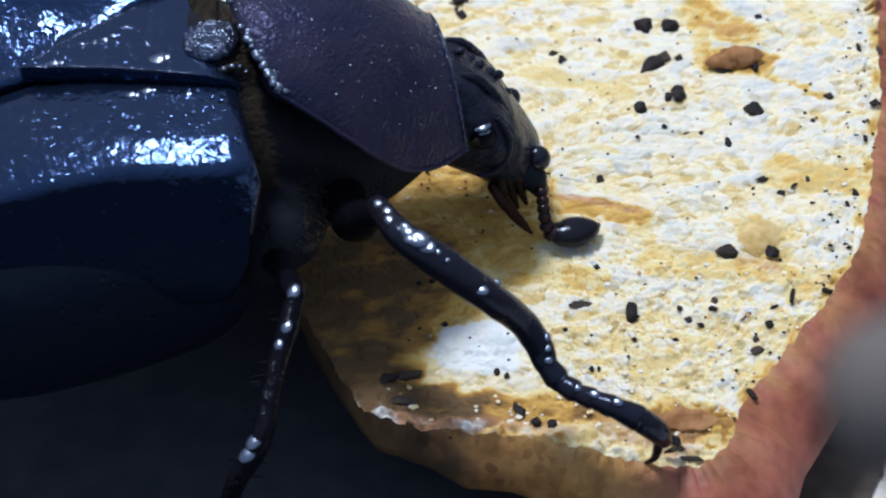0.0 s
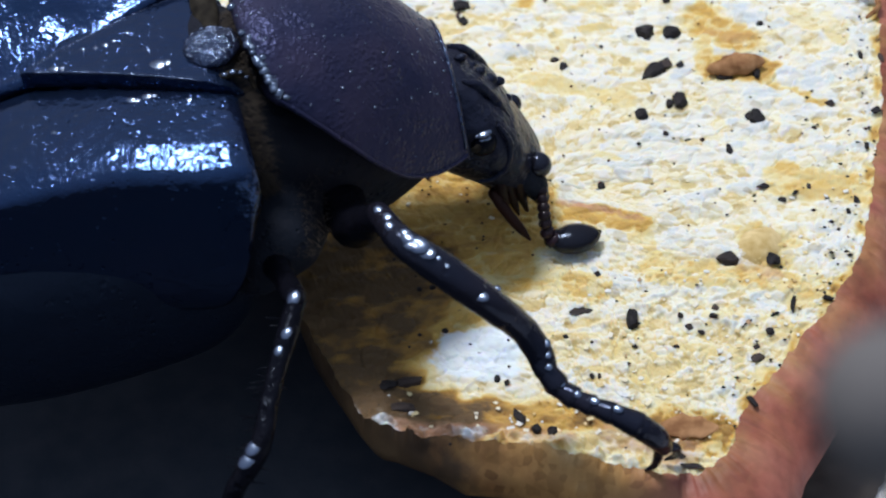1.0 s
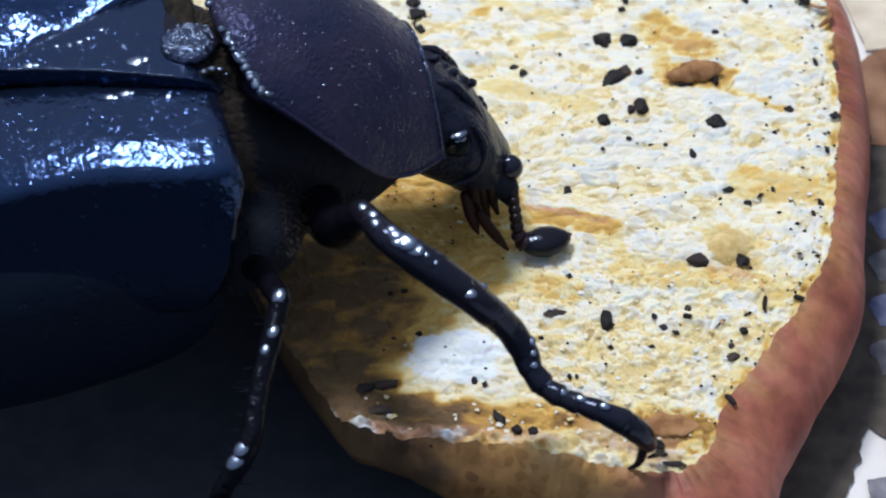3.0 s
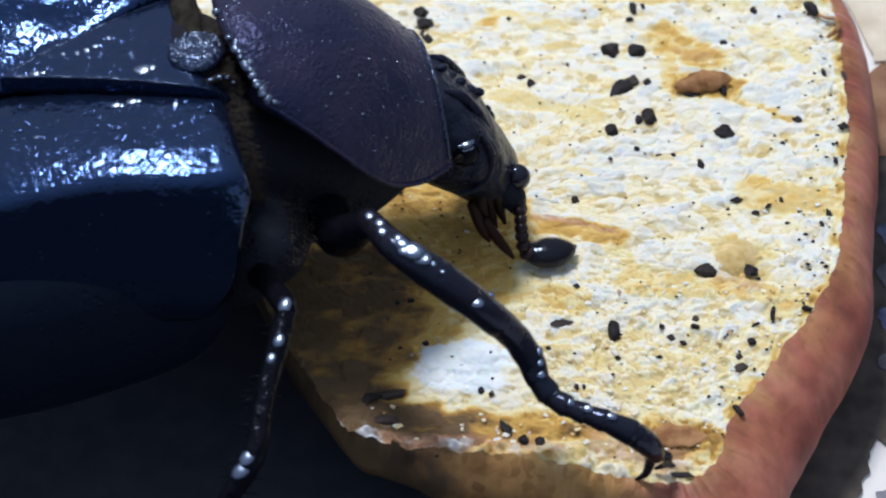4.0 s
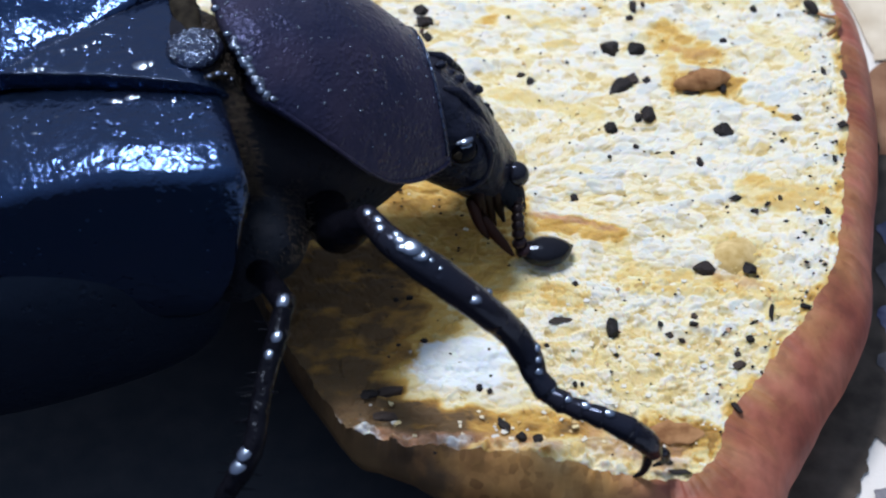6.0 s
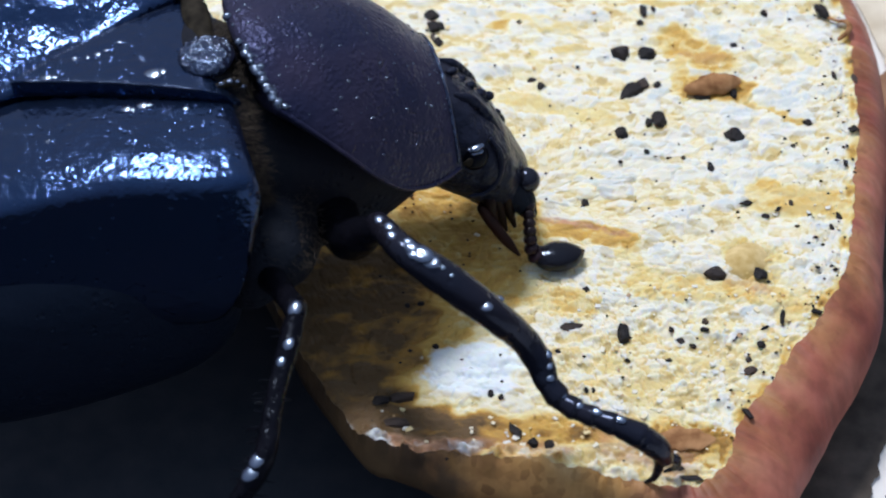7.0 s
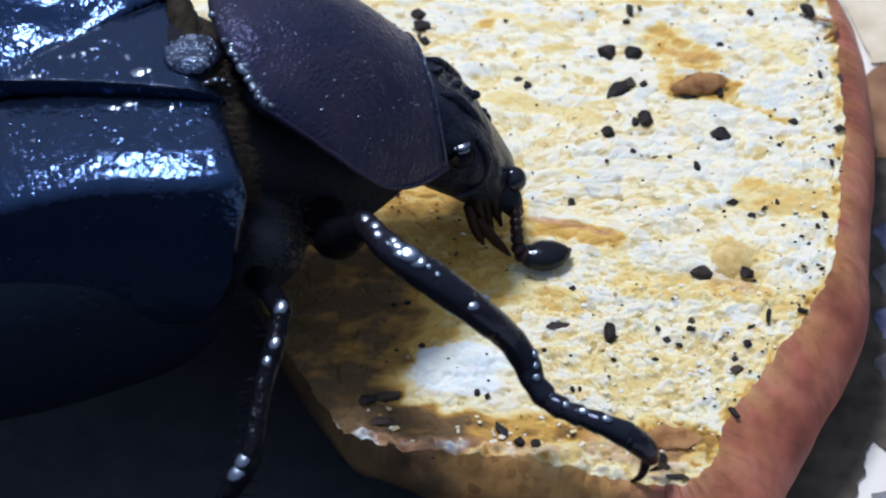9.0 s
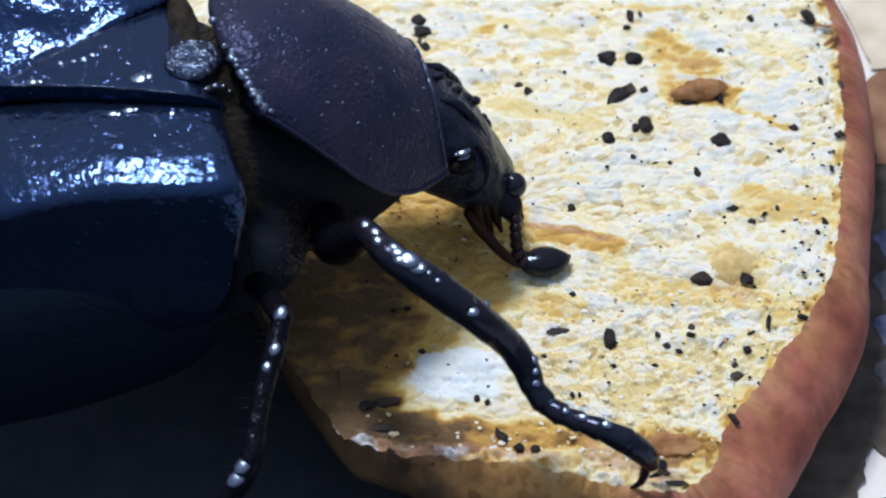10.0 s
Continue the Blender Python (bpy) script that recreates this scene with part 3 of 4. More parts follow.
# ---- the beetle; a runs forward along its body, b to its left ----
M0, FWD, LEFT = Vector((-9.5, 1.6, 0)), Vector((0.966, 0.259, 0)), Vector((-0.259, 0.966, 0))
beetle = tagged(new("beetle"), "shiny blue-black beetle with clubbed antenna crawling on cut wood", "beetle")
beetle.location = Vector((-8, 1, 0)) * MM


def body(a, b, z):
    return M0 + FWD * a + LEFT * b + Vector((0, 0, z))


def hull(name, keys, mat, label="", count=30, sides=48, power=2.2, dents=None, parent=None):
    """Keys: a, half width, middle height, rise above it, drop below it."""
    rings = []
    for a, w, zc, up, down in smooth_path(keys, count):
        ring = []
        for s in range(sides):
            t = 2 * math.pi * s / sides
            cs, sn = math.cos(t), math.sin(t)
            b = w * math.copysign(abs(cs) ** (2 / power), cs)
            z = zc + (up if sn > 0 else down) * math.copysign(abs(sn) ** (2 / power), sn)
            if dents:
                b, z = dents(a, b, z, w)
            ring.append(body(a, b, z))
        rings.append(ring)
    v, f = loft(rings)
    return mesh_object(name, v, f, mat, parent or beetle, label)


GLINT_NORMAL = Vector((-0.10, -0.22, 0.97))    # halfway between lamp and camera, so that the added facets glint


def polished(c, along, k, high=0.30):
    """A low, smooth facet at c, turned to glint at the camera, longer along the given way."""
    ahead = (along - GLINT_NORMAL * along.dot(GLINT_NORMAL)).normalized()
    aside = GLINT_NORMAL.cross(ahead)
    v, f = blob((0, 0, 0), k * 1.25, k * 0.95, k * high, (1, 0, 0), 16, 12)
    return [c + ahead * q[0] + aside * q[1] + GLINT_NORMAL * q[2] for q in v], f


# a, half width, height along the middle, height of the right and of the left margin
PRONOTUM_KEYS = [(0.55, 4.5, 14.95, 13.35, 12.7), (1.5, 5.0, 15.15, 12.5, 12.2), (3.2, 5.5, 14.95, 10.95, 11.4), (4.6, 5.55, 14.5, 9.6, 10.9), (6.1, 5.3, 13.8, 8.3, 10.1),
                 (7.5, 4.75, 12.75, 7.45, 9.1), (8.7, 4.05, 11.55, 7.1, 8.2), (9.45, 3.6, 10.75, 7.1, 7.8)]


def pronotum_point(row, u, lift=0.0):
    """A point of the shield; u runs from -1, the right margin, to 1."""
    a, w, top, right, left = row
    b = w * u
    if u < 0:
        z = right + (top - right) * (1 - abs(u) ** 2.3) ** (1 / 1.25)
    else:
        z = left + (top - left) * (1 - u ** 1.85) ** (1 / 1.85)
    z += lift + 0.07 * noise.noise(Vector((a * 0.6, b * 0.6, 2)))
    return body(a + 0.052 * b * b * max(0.0, 1 - a / 6.5), b, z)


def build_pronotum():
    rows = smooth_path(PRONOTUM_KEYS, 60)
    rings = []
    for i, row in enumerate(rows):
        edge = 0.28 * max(0.0, 1 - i / 2) ** 2 + 0.30 * max(0.0, (i - 56) / 3) ** 2
        top = [pronotum_point(row, math.sin(math.pi / 2 * (k / 32 - 1)), -edge) for k in range(65)]
        a, w, _, right, left = row
        drop = Vector((0, 0, -0.22))
        under = [top[64] + drop] + [body(a + 0.052 * (w * q) ** 2 * max(0.0, 1 - a / 6.5), w * q, (right * (1 - q) + left * (1 + q)) / 2 - 0.7) for q in (0.75, 0.4, 0.0, -0.4, -0.75)] + [top[0] + drop]
        rings.append(top + under)
    v, f = loft(rings)
    shield = mesh_object("pronotum", v, f, PRONOTUM, beetle, "finely pitted purple-black pronotum")
    # raised margins
    side = [pronotum_point(row, -1.0) + Vector((0, 0, -0.06)) for row in rows[:58]]
    v, f = tube([(*p, 0.11) for p in side], 58, 8, 1, 0.2)
    mesh_object("side_rim", v, f, PRONOTUM, shield, "narrow raised side rim")
    front = [pronotum_point(rows[57], -0.98 + 1.5 * k / 30) for k in range(31)]
    v, f = tube([(*p, 0.09) for p in front], 31, 8, 1, 0.3)
    mesh_object("front_rim", v, f, KNOB, shield, "narrow raised front rim")
    rnd = random.Random(12)
    verts, faces = [], []
    for i in range(44):
        u = -1.0 + 1.0 * rnd.random() if i < 12 else -0.98 + 0.62 * rnd.random()
        r = rnd.uniform(0.09, 0.23)
        row = smooth_path(PRONOTUM_KEYS[:2], 12)[min(5, int(abs(rnd.gauss(0, 1.6))) + 1)]
        v, f = blob(pronotum_point(row, u, -0.05), r, r, r * 0.8, (1, 0, 0), 10, 6)
        faces.extend([tuple(len(verts) + q for q in p) for p in f])
        verts.extend(v)
    mesh_object("hind_rim", verts, faces, RIM, shield, "glossy beaded hind rim")
    # bright raised grains scattered over the shield
    verts, faces = [], []
    for i in range(150):
        row = rows[rnd.randrange(3, 58)]
        r = rnd.uniform(0.03, 0.08)
        v, f = blob(pronotum_point(row, rnd.uniform(-0.97, 0.5), -0.02), r * 1.3, r, r * 0.5, FWD, 8, 4)
        faces.extend([tuple(len(verts) + q for q in p) for p in f])
        verts.extend(v)
    tagged(mesh_object("grain", verts, faces, RIM, shield, "fine glossy grains"), kind="stuff")


build_pronotum()
hull("thorax", [(-1.8, 4.6, 9.5, 4.2, 4.5), (-0.6, 5.0, 9.5, 4.5, 5.0), (0.8, 4.6, 9.2, 4.0, 6.4), (2.5, 4.5, 8.5, 2.5, 6.3), (5.5, 4.2, 7.6, 2.4, 4.4), (8.0, 3.0, 7.0, 2.0, 2.4), (9.2, 2.0, 6.8, 1.5, 1.6)], UNDER, "dark hairy underside of the thorax")
# widened to block the lamp and fill the shade on the wood
hull("mesothorax", [(-2.6, 6.2, 6.0, 2.0, 3.0), (-1.0, 7.5, 6.2, 2.6, 3.4), (0.5, 7.4, 6.6, 2.8, 3.2), (1.7, 6.9, 6.6, 2.4, 2.6), (2.8, 5.0, 6.4, 1.4, 1.8)], UNDER, "black side plate before the wing cases")
# deepened to hide lamp-lit ground below the body
hull("abdomen", [(-23.5, 1.0, 6.5, 1.0, 1.0), (-21, 4.8, 6.5, 3.0, 5.5), (-14, 7.0, 6.4, 4.0, 9.0), (-6, 7.1, 6.6, 4.0, 9.4), (-2, 6.4, 7.2, 3.6, 8.6), (-0.4, 4.6, 8.0, 2.6, 5.0)], BELLY, "black underside of the abdomen")

# a, width and height of the wing cases as parts of the full section
ELY = [(-24, 0.15, 0.20), (-22.5, 0.50, 0.42), (-18, 0.72, 0.68), (-12, 0.82, 0.865), (-9, 0.87, 0.942), (-6, 0.945, 0.987), (-4.5, 1.0, 0.9935), (-3.0, 1.06, 0.9945), (-2.2, 1.095, 0.992), (-1.3, 1.115, 0.988), (-0.7, 1.115, 0.982), (-0.25, 1.105, 0.962), (0.0, 1.09, 0.93)]
# half section, from the seam down over the shoulder and flank: b, height
RIGHT_CASE = [(0, 13.42), (2.2, 13.41), (3.2, 13.39), (4.4, 13.37), (5.2, 13.31), (5.8, 13.24), (6.3, 13.13), (6.72, 13.00), (7.0, 12.76), (7.15, 12.3), (7.25, 11.6), (7.34, 10.8), (7.42, 9.6), (7.40, 8.4), (7.30, 7.4), (7.1, 6.4), (6.8, 5.6)]
LEFT_CASE = [(0, 13.75), (1.2, 13.90), (2.2, 14.15), (3.0, 14.45), (3.9, 14.85), (4.8, 15.10), (5.6, 15.0), (6.2, 14.4), (6.7, 13.3), (7.1, 11.8), (7.4, 9.8), (7.45, 8.0), (7.3, 6.0), (6.9, 4.4), (6.4, 3.4)]


def scutellum_edge(a):
    return max(0.0, min(3.15, 0.42 * (a + 8.3)))


def elytron(side, section):
    """One wing case, from the seam down over the flank."""
    rings = []
    sec = smooth_path(section, 90)
    for a, w, h in smooth_path(ELY, 70):
        ring = []
        b_in = min(scutellum_edge(a) + 0.05, 5.0 * w)
        start = next(i for i, q in enumerate(sec) if q[0] * w >= b_in)
        end = (len(sec) - 1) * (1 - 0.42 * max(0.0, min(1.0, (a + 3.2) / 3.2)) ** 1.6)
        for u in np.linspace(start, end, 46):
            i = min(int(u), len(sec) - 2)
            b, z = sec[i] + (sec[i + 1] - sec[i]) * (u - i)
            b, z = b * w, 5.0 + (z - 5.0) * h
            z += (0.05 if side < 0 else 0.22) * noise.noise(Vector((a * 0.55, b * 0.8, side)))
            ring.append(body(a, side * b, z))
        inner = [v - Vector((0, 0, 0.75)) for v in ring]
        rings.append((ring + inner[::-1]) if side > 0 else (ring + inner[::-1])[::-1])
    v, f = loft(rings)
    return mesh_object("elytron", v, f, SHELL, beetle, "glossy pitted blue-black wing case")


def back_glints(places, parent):
    """Facets added to make glints on the back: a, b, height, size."""
    verts, faces = [], []
    for a, b, z, k in places:
        v, f = polished(body(a, b, z), FWD, k, 0.22)
        faces.extend([tuple(len(verts) + q for q in p) for p in f])
        verts.extend(v)
    tagged(mesh_object("grain", verts, faces, RIM, parent, "facets added to make glints on the back"), kind="stuff")


back_glints([(-4.29, -2.68, 13.33, 0.20), (-4.05, -2.80, 13.33, 0.14), (-3.63, -2.69, 13.34, 0.22), (-3.35, -2.75, 13.34, 0.13), (-2.01, -3.42, 13.30, 0.16), (-4.84, -3.09, 13.30, 0.13),
              (-5.3, -3.0, 13.28, 0.11), (-6.6, -2.81, 13.20, 0.13), (-7.56, -3.38, 13.08, 0.15), (-7.9, -3.9, 13.0, 0.12), (-5.9, -3.6, 13.22, 0.10)], elytron(-1, RIGHT_CASE))
elytron(1, LEFT_CASE)


def build_scutellum():
    rings = []
    for i in range(48):
        a = -8.5 + 8.8 * i / 47
        w = max(0.05, scutellum_edge(a) + 0.1)
        row = []
        for s in range(33):
            b = w * (s / 16 - 1)
            z = 14.05 - 0.015 * (a + 5) ** 2
            row.append(body(a, b, z))
        drop = 1.1 * max(0.0, min(1.0, (a + 1.2) / 1.8)) ** 2
        row = [v - Vector((0, 0, drop)) for v in row]
        rings.append(row + [v - Vector((0, 0, 0.8)) for v in row[::-1]])
    v, f = loft(rings)
    plate = mesh_object("scutellum", v, f, SHELL, beetle, "long triangular blue-black scutellum", False)
    back_glints([(-2.95, -1.65, 13.96, 0.36), (-2.60, -1.60, 13.95, 0.24), (-7.1, -0.42, 13.98, 0.20), (-6.8, -0.5, 13.98, 0.14), (-4.89, 0.36, 14.03, 0.15), (-5.3, 0.30, 14.03, 0.10),
                  (-4.5, 0.5, 14.03, 0.12), (-5.83, 0.41, 14.02, 0.11), (-3.9, 0.9, 14.01, 0.12), (-3.2, -0.5, 13.98, 0.10)], plate)
    # thin rims added to catch a line of sheen along the seams
    for side in (-1, 1):
        edge = [(*body(a, side * (scutellum_edge(a) + 0.06), 14.0 - 0.015 * (a + 5) ** 2), 0.075) for a in (-7.9, -6.8, -5.6, -4.4, -3.2, -2.0, -1.3)]
        v, f = tube(edge, 30, 8, 1, 0.25)
        mesh_object("side_rim", v, f, KNOB, plate, "thin rim added for a sheen line along the seam")
    v, f = blob(body(-0.55, -1.05, 13.86), 1.20, 1.30, 0.46, FWD, 32, 20, 0.05, 4)
    knob = mesh_object("shoulder_knob", v, f, KNOB, beetle, "round pitted knob before the pronotum")
    # small beads added to make the knob sparkle
    rnd = random.Random(17)
    verts, faces = [], []
    for i in range(70):
        t, q = rnd.uniform(0, 2 * math.pi), 0.92 * math.sqrt(rnd.random())
        r = rnd.uniform(0.06, 0.13)
        v, f = blob(body(-0.55 + 1.2 * q * math.cos(t), -1.05 + 1.3 * q * math.sin(t), 13.84 + 0.46 * math.sqrt(1 - q * q)), r, r, r * 0.5, FWD, 8, 5)
        faces.extend([tuple(len(verts) + k for k in p) for p in f])
        verts.extend(v)
    tagged(mesh_object("grain", verts, faces, RIM, knob, "fine glossy grains"), kind="stuff")


build_scutellum()


def head_wrinkles(a, b, z, w):
    n = noise.noise(Vector((a * 1.4, b * 1.4, z * 1.4))) * 0.10 + noise.noise(Vector((a * 3.1, b * 3.1, z * 3.1))) * 0.05
    return b * (1 + 0.4 * n), z + n


def leg_glints(line, places, parent, size):
    """Facets added to make glints along the upper side of a leg: place along it, offset across, and how much larger."""
    for u, side, *more in places:
        i = min(int(u * (len(line) - 1)), len(line) - 2)
        p, q = Vector(line[i][:3]), Vector(line[i + 1][:3])
        along = (q - p).normalized()
        across = along.cross(Vector((0, 0, 1))).normalized()
        up = across.cross(along)
        c = p + (up * math.cos(side) + across * math.sin(side)) * line[i][3] * 0.90
        v, f = polished(c, along, size * (more[0] if more else 1.0))
        mesh_object("small_bump", v, f, RIM, parent)


def build_head():
    keys = [(8.6, 2.6, 7.0, 2.2, 3.0), (9.6, 2.9, 6.6, 2.4, 3.7), (10.6, 3.0, 5.8, 2.3, 3.8), (11.6, 2.8, 4.8, 2.1, 3.2), (12.5, 2.35, 3.8, 1.8, 2.3), (13.1, 1.8, 3.2, 1.3, 1.5), (13.4, 1.1, 3.0, 0.8, 0.9)]
    keys = [(a + 0.35 * min(1.0, a - 8.6) - 0.3 * max(0.0, min(1.0, a - 11.5)), w + 0.12 - 0.15 * max(0.0, min(1.0, a - 11.5)), z, up + 0.30 - 0.35 * max(0.0, min(1.0, (a - 11.5) / 1.5)), down) for a, w, z, up, down in keys]
    head = hull("head", keys, HEAD, "dark wrinkled downturned head", 48, 72, 2.3, head_wrinkles)
    for s in (-1, 1):
        v, f = blob(body(10.26, s * 2.80, 6.72), 0.66, 0.52, 0.70, FWD, 28, 18)
        mesh_object("eye", v, f, EYEBALL, head, "glossy black eye")
        v, f = tube([(*body(11.05, s * 2.75, 7.45), 0.10), (*body(11.40, s * 2.92, 6.7), 0.17), (*body(11.42, s * 3.0, 5.9), 0.18), (*body(11.12, s * 3.08, 5.1), 0.17), (*body(10.5, s * 3.1, 4.65), 0.13), (*body(9.9, s * 3.0, 4.6), 0.08)], 22, 10, 1, 0.15)
        mesh_object("eye_ridge", v, f, HEAD, head, "raised ridge round the eye")
        v, f = tube([(*body(9.95, s * 1.3, 9.15), 0.14), (*body(10.6, s * 1.35, 8.75), 0.24), (*body(11.3, s * 1.5, 7.75), 0.22), (*body(11.85, s * 1.7, 6.6), 0.10)], 18, 10, 1, 0.2)
        mesh_object("ridge", v, f, HEAD, head, "raised ridge on the crown")
    # facets added to give the eye its cluster of glints
    for a, b, z, r in ((10.04, -2.98, 7.40, 0.17), (10.24, -3.02, 7.44, 0.22), (10.44, -2.96, 7.42, 0.16), (10.16, -3.14, 7.26, 0.14), (10.36, -3.14, 7.26, 0.15)):
        v, f = polished(body(a, b, z), FWD, r * 1.1)
        mesh_object("eye_glint", v, f, RIM, head, "facet added over the eye to make a glint")
    v, f = blob(body(9.86, -3.22, 6.85), 0.24, 0.10, 0.22, FWD, 10, 6, 0.6, 3)
    mesh_object("scale_tuft", v, f, SKIN, head, "pale tuft behind the eye")
    v, f = tube([(*body(12.0, -1.9, 3.6), 0.8), (*body(12.6, -2.2, 2.9), 0.7), (*body(12.9, -2.5, 2.2), 0.4)], 12)
    mesh_object("cheek", v, f, UNDER, head, "dark mouth lobe")
    for line in (((2.50, 2.25, 3.7, 0.30), (2.66, 2.18, 2.75, 0.27), (2.92, 2.12, 1.75, 0.10)), ((2.10, 2.10, 3.6, 0.30), (2.28, 2.00, 2.6, 0.24), (2.52, 1.92, 1.7, 0.07)), ((1.75, 1.95, 3.7, 0.34), (1.85, 1.75, 3.0, 0.28), (2.05, 1.55, 2.45, 0.08))):
        v, f = tube(line, 14, 10, 1, 0.1)
        mesh_object("mouth_lobe", v, f, PALP, head, "reddish-brown mouth lobe")
    for a, b, z, r in ((10.2, 0.2, 9.30, 0.20), (10.6, 0.4, 8.55, 0.22), (11.0, 0.1, 8.35, 0.20), (11.4, 0.1, 7.75, 0.26), (11.85, 0.2, 7.45, 0.22), (12.1, -0.1, 6.6, 0.20)):
        v, f = blob(body(a, b, z), r * 1.4, r, r, FWD, 12, 8, 0.3, a)
        mesh_object("small_bump", v, f, HEAD, head)
    return head


build_head()


def build_antenna(side):
    """Ball-shaped base, bead chain and oval club."""
    base = Vector((3.55, 3.0, 3.8)) if side < 0 else Vector((2.35, 8.4, 2.9))
    k = 1.0 if side < 0 else 0.78
    v, f = blob(base, 0.62 * k, 0.60 * k, 0.66 * k)
    ant = mesh_object("antenna", v, f, SMOOTH, beetle, "black beaded antenna with an oval club", at=base)
    if side > 0:
        return ant
    pts = [(3.55, 2.70, 3.00), (3.58, 2.35, 2.75), (3.58, 2.04, 2.50), (3.59, 1.73, 2.25), (3.60, 1.46, 2.00), (3.61, 1.27, 1.66), (3.66, 1.12, 1.22), (3.88, 1.02, 0.83)]
    for i, p in enumerate(pts):
        r = (0.29, 0.31, 0.31, 0.32, 0.33, 0.34, 0.38, 0.46)[i]
        d = Vector(pts[min(i + 1, 7)]) - Vector(pts[max(i - 1, 0)])
        v, f = blob(p, 0.30, r, r, d, 14, 8)
        mesh_object("bead", v, f, BEADS, ant, "")
    v, f = tube([(3.86, 1.16, 0.82, 0.44), (4.32, 1.06, 0.68, 0.72), (4.88, 1.12, 0.60, 0.84), (5.48, 1.30, 0.52, 0.72), (5.92, 1.48, 0.48, 0.40), (6.08, 1.56, 0.46, 0.14)], 26, 24, 0.75)
    mesh_object("club", v, f, CLUB, ant, "smooth oval black club")
    return ant


antenna = build_antenna(-1)
build_antenna(1)


def build_palps():
    out = []
    for pts in (((1.75, 1.40, 2.95), (2.15, 0.95, 2.5), (2.60, 0.60, 2.0), (2.97, 0.33, 1.6)), ((1.40, 1.78, 3.3), (1.62, 1.22, 2.75), (1.85, 0.80, 2.35), (2.0, 0.55, 2.1))):
        rr = (0.26, 0.27, 0.22, 0.08)
        v, f = tube([(*p, r) for p, r in zip(pts, rr)], 20, 12)
        out.append(mesh_object("palp", v, f, PALP, beetle, "small reddish-brown mouth palp", at=pts[0]))
    return out


long_palp, short_palp = build_palps()


def build_legs():
    femur_v, femur_f = tube([(*body(3.5, -2.6, 6.2), 1.1), (-4.5, -3.7, 7.2, 0.95), (-3.7, -4.9, 8.4, 0.8), (-3.1, -5.6, 9.4, 0.5)], 18, 16, 1, 0.05)
    leg = mesh_object("foreleg", femur_v, femur_f, SHIN, beetle, "glossy black jointed foreleg")
    v, f = tube([(-3.0, -5.6, 9.7, 0.50), (-1.9, -7.5, 9.9, 0.62), (-0.27, -8.46, 9.1, 0.74), (1.26, -8.87, 7.75, 0.70), (2.57, -8.82, 6.0, 0.64), (3.25, -9.20, 4.9, 0.60), (3.5, -9.68, 4.3, 0.52)], 40, 18, 0.95, 0.06)
    mesh_object("tibia", v, f, LEG, leg, "glossy pitted black tibia")
    shaft = smooth_path([(-3.0, -5.6, 9.7, 0.50), (-1.9, -7.5, 9.9, 0.62), (-0.27, -8.46, 9.1, 0.74), (1.26, -8.87, 7.75, 0.70), (2.57, -8.82, 6.0, 0.64), (3.25, -9.20, 4.9, 0.60), (3.5, -9.68, 4.3, 0.52)], 60)
    leg_glints(shaft, ((0.04, 0.2), (0.09, 0.0), (0.13, 0.3), (0.17, -0.1), (0.195, 0.10, 1.3), (0.215, 0.40, 1.2), (0.23, 0.12, 1.9), (0.255, 0.25, 1.5), (0.27, 0.40, 0.8), (0.30, 0.2, 0.6), (0.33, 0.3, 0.5), (0.46, 0.75, 1.15), (0.51, -0.75, 0.8), (0.80, -0.4, 0.9), (0.87, -0.2, 0.8)), leg, 0.22)
    v, f = tube([(3.2, -8.9, 5.3, 0.16), (3.65, -9.15, 4.6, 0.14), (3.85, -9.35, 4.2, 0.05)], 8, 8)
    mesh_object("spur", v, f, LEG, leg)
    joints = [(3.45, -9.65, 4.35), (4.05, -10.25, 3.70), (4.75, -10.75, 3.55), (5.45, -11.15, 3.55), (6.25, -11.55, 3.50), (7.35, -11.98, 3.15)]
    for i in range(5):
        p, q = Vector(joints[i]), Vector(joints[i + 1])
        r = (0.54, 0.50, 0.47, 0.49, 0.56)[i]
        keys = [(*p, r * 0.80), (*p.lerp(q, 0.5), r * 0.94), (*p.lerp(q, 0.85), r), (*q, r * 0.84)]
        v, f = tube(keys, 12, 12)
        mesh_object("tarsal_segment", v, f, LEG, leg)
        leg_glints([(*p, r), (*q, r)], ((0.6, 0.1),), leg, 0.19)
    v, f = tube([(7.3, -11.95, 3.1, 0.54), (7.9, -11.95, 2.4, 0.52), (8.2, -11.9, 1.75, 0.42)], 12, 12)
    mesh_object("tarsal_segment", v, f, LEG, leg)
    for end in (((8.15, -11.9, 1.8), (8.75, -11.7, 1.3), (8.75, -11.55, 0.6), (8.35, -11.5, 0.25)), ((7.95, -11.9, 2.1), (8.0, -11.95, 1.2), (7.85, -11.95, 0.5), (7.5, -11.9, 0.1))):
        v, f = tube([(*p, r) for p, r in zip(end, (0.26, 0.22, 0.16, 0.06))], 14, 10)
        mesh_object("claw", v, f, LEG, leg)
    v, f = tube([(*body(0.5, -3.0, 6.0), 1.0), (-7.9, -4.6, 6.4, 0.7), (-7.1, -6.8, 7.4, 0.5), (-6.35, -8.7, 8.2, 0.5)], 18, 16, 1, 0.05)
    leg = mesh_object("middle_leg", v, f, SHIN, beetle, "glossy black bristly middle leg")
    shin = [(-6.25, -8.8, 8.35, 0.48), (-6.6, -10.4, 7.9, 0.54), (-7.1, -12.3, 7.2, 0.46), (-7.55, -14.6, 6.3, 0.54), (-8.6, -15.6, 5.0, 0.5), (-9.6, -16.4, 3.0, 0.3)]
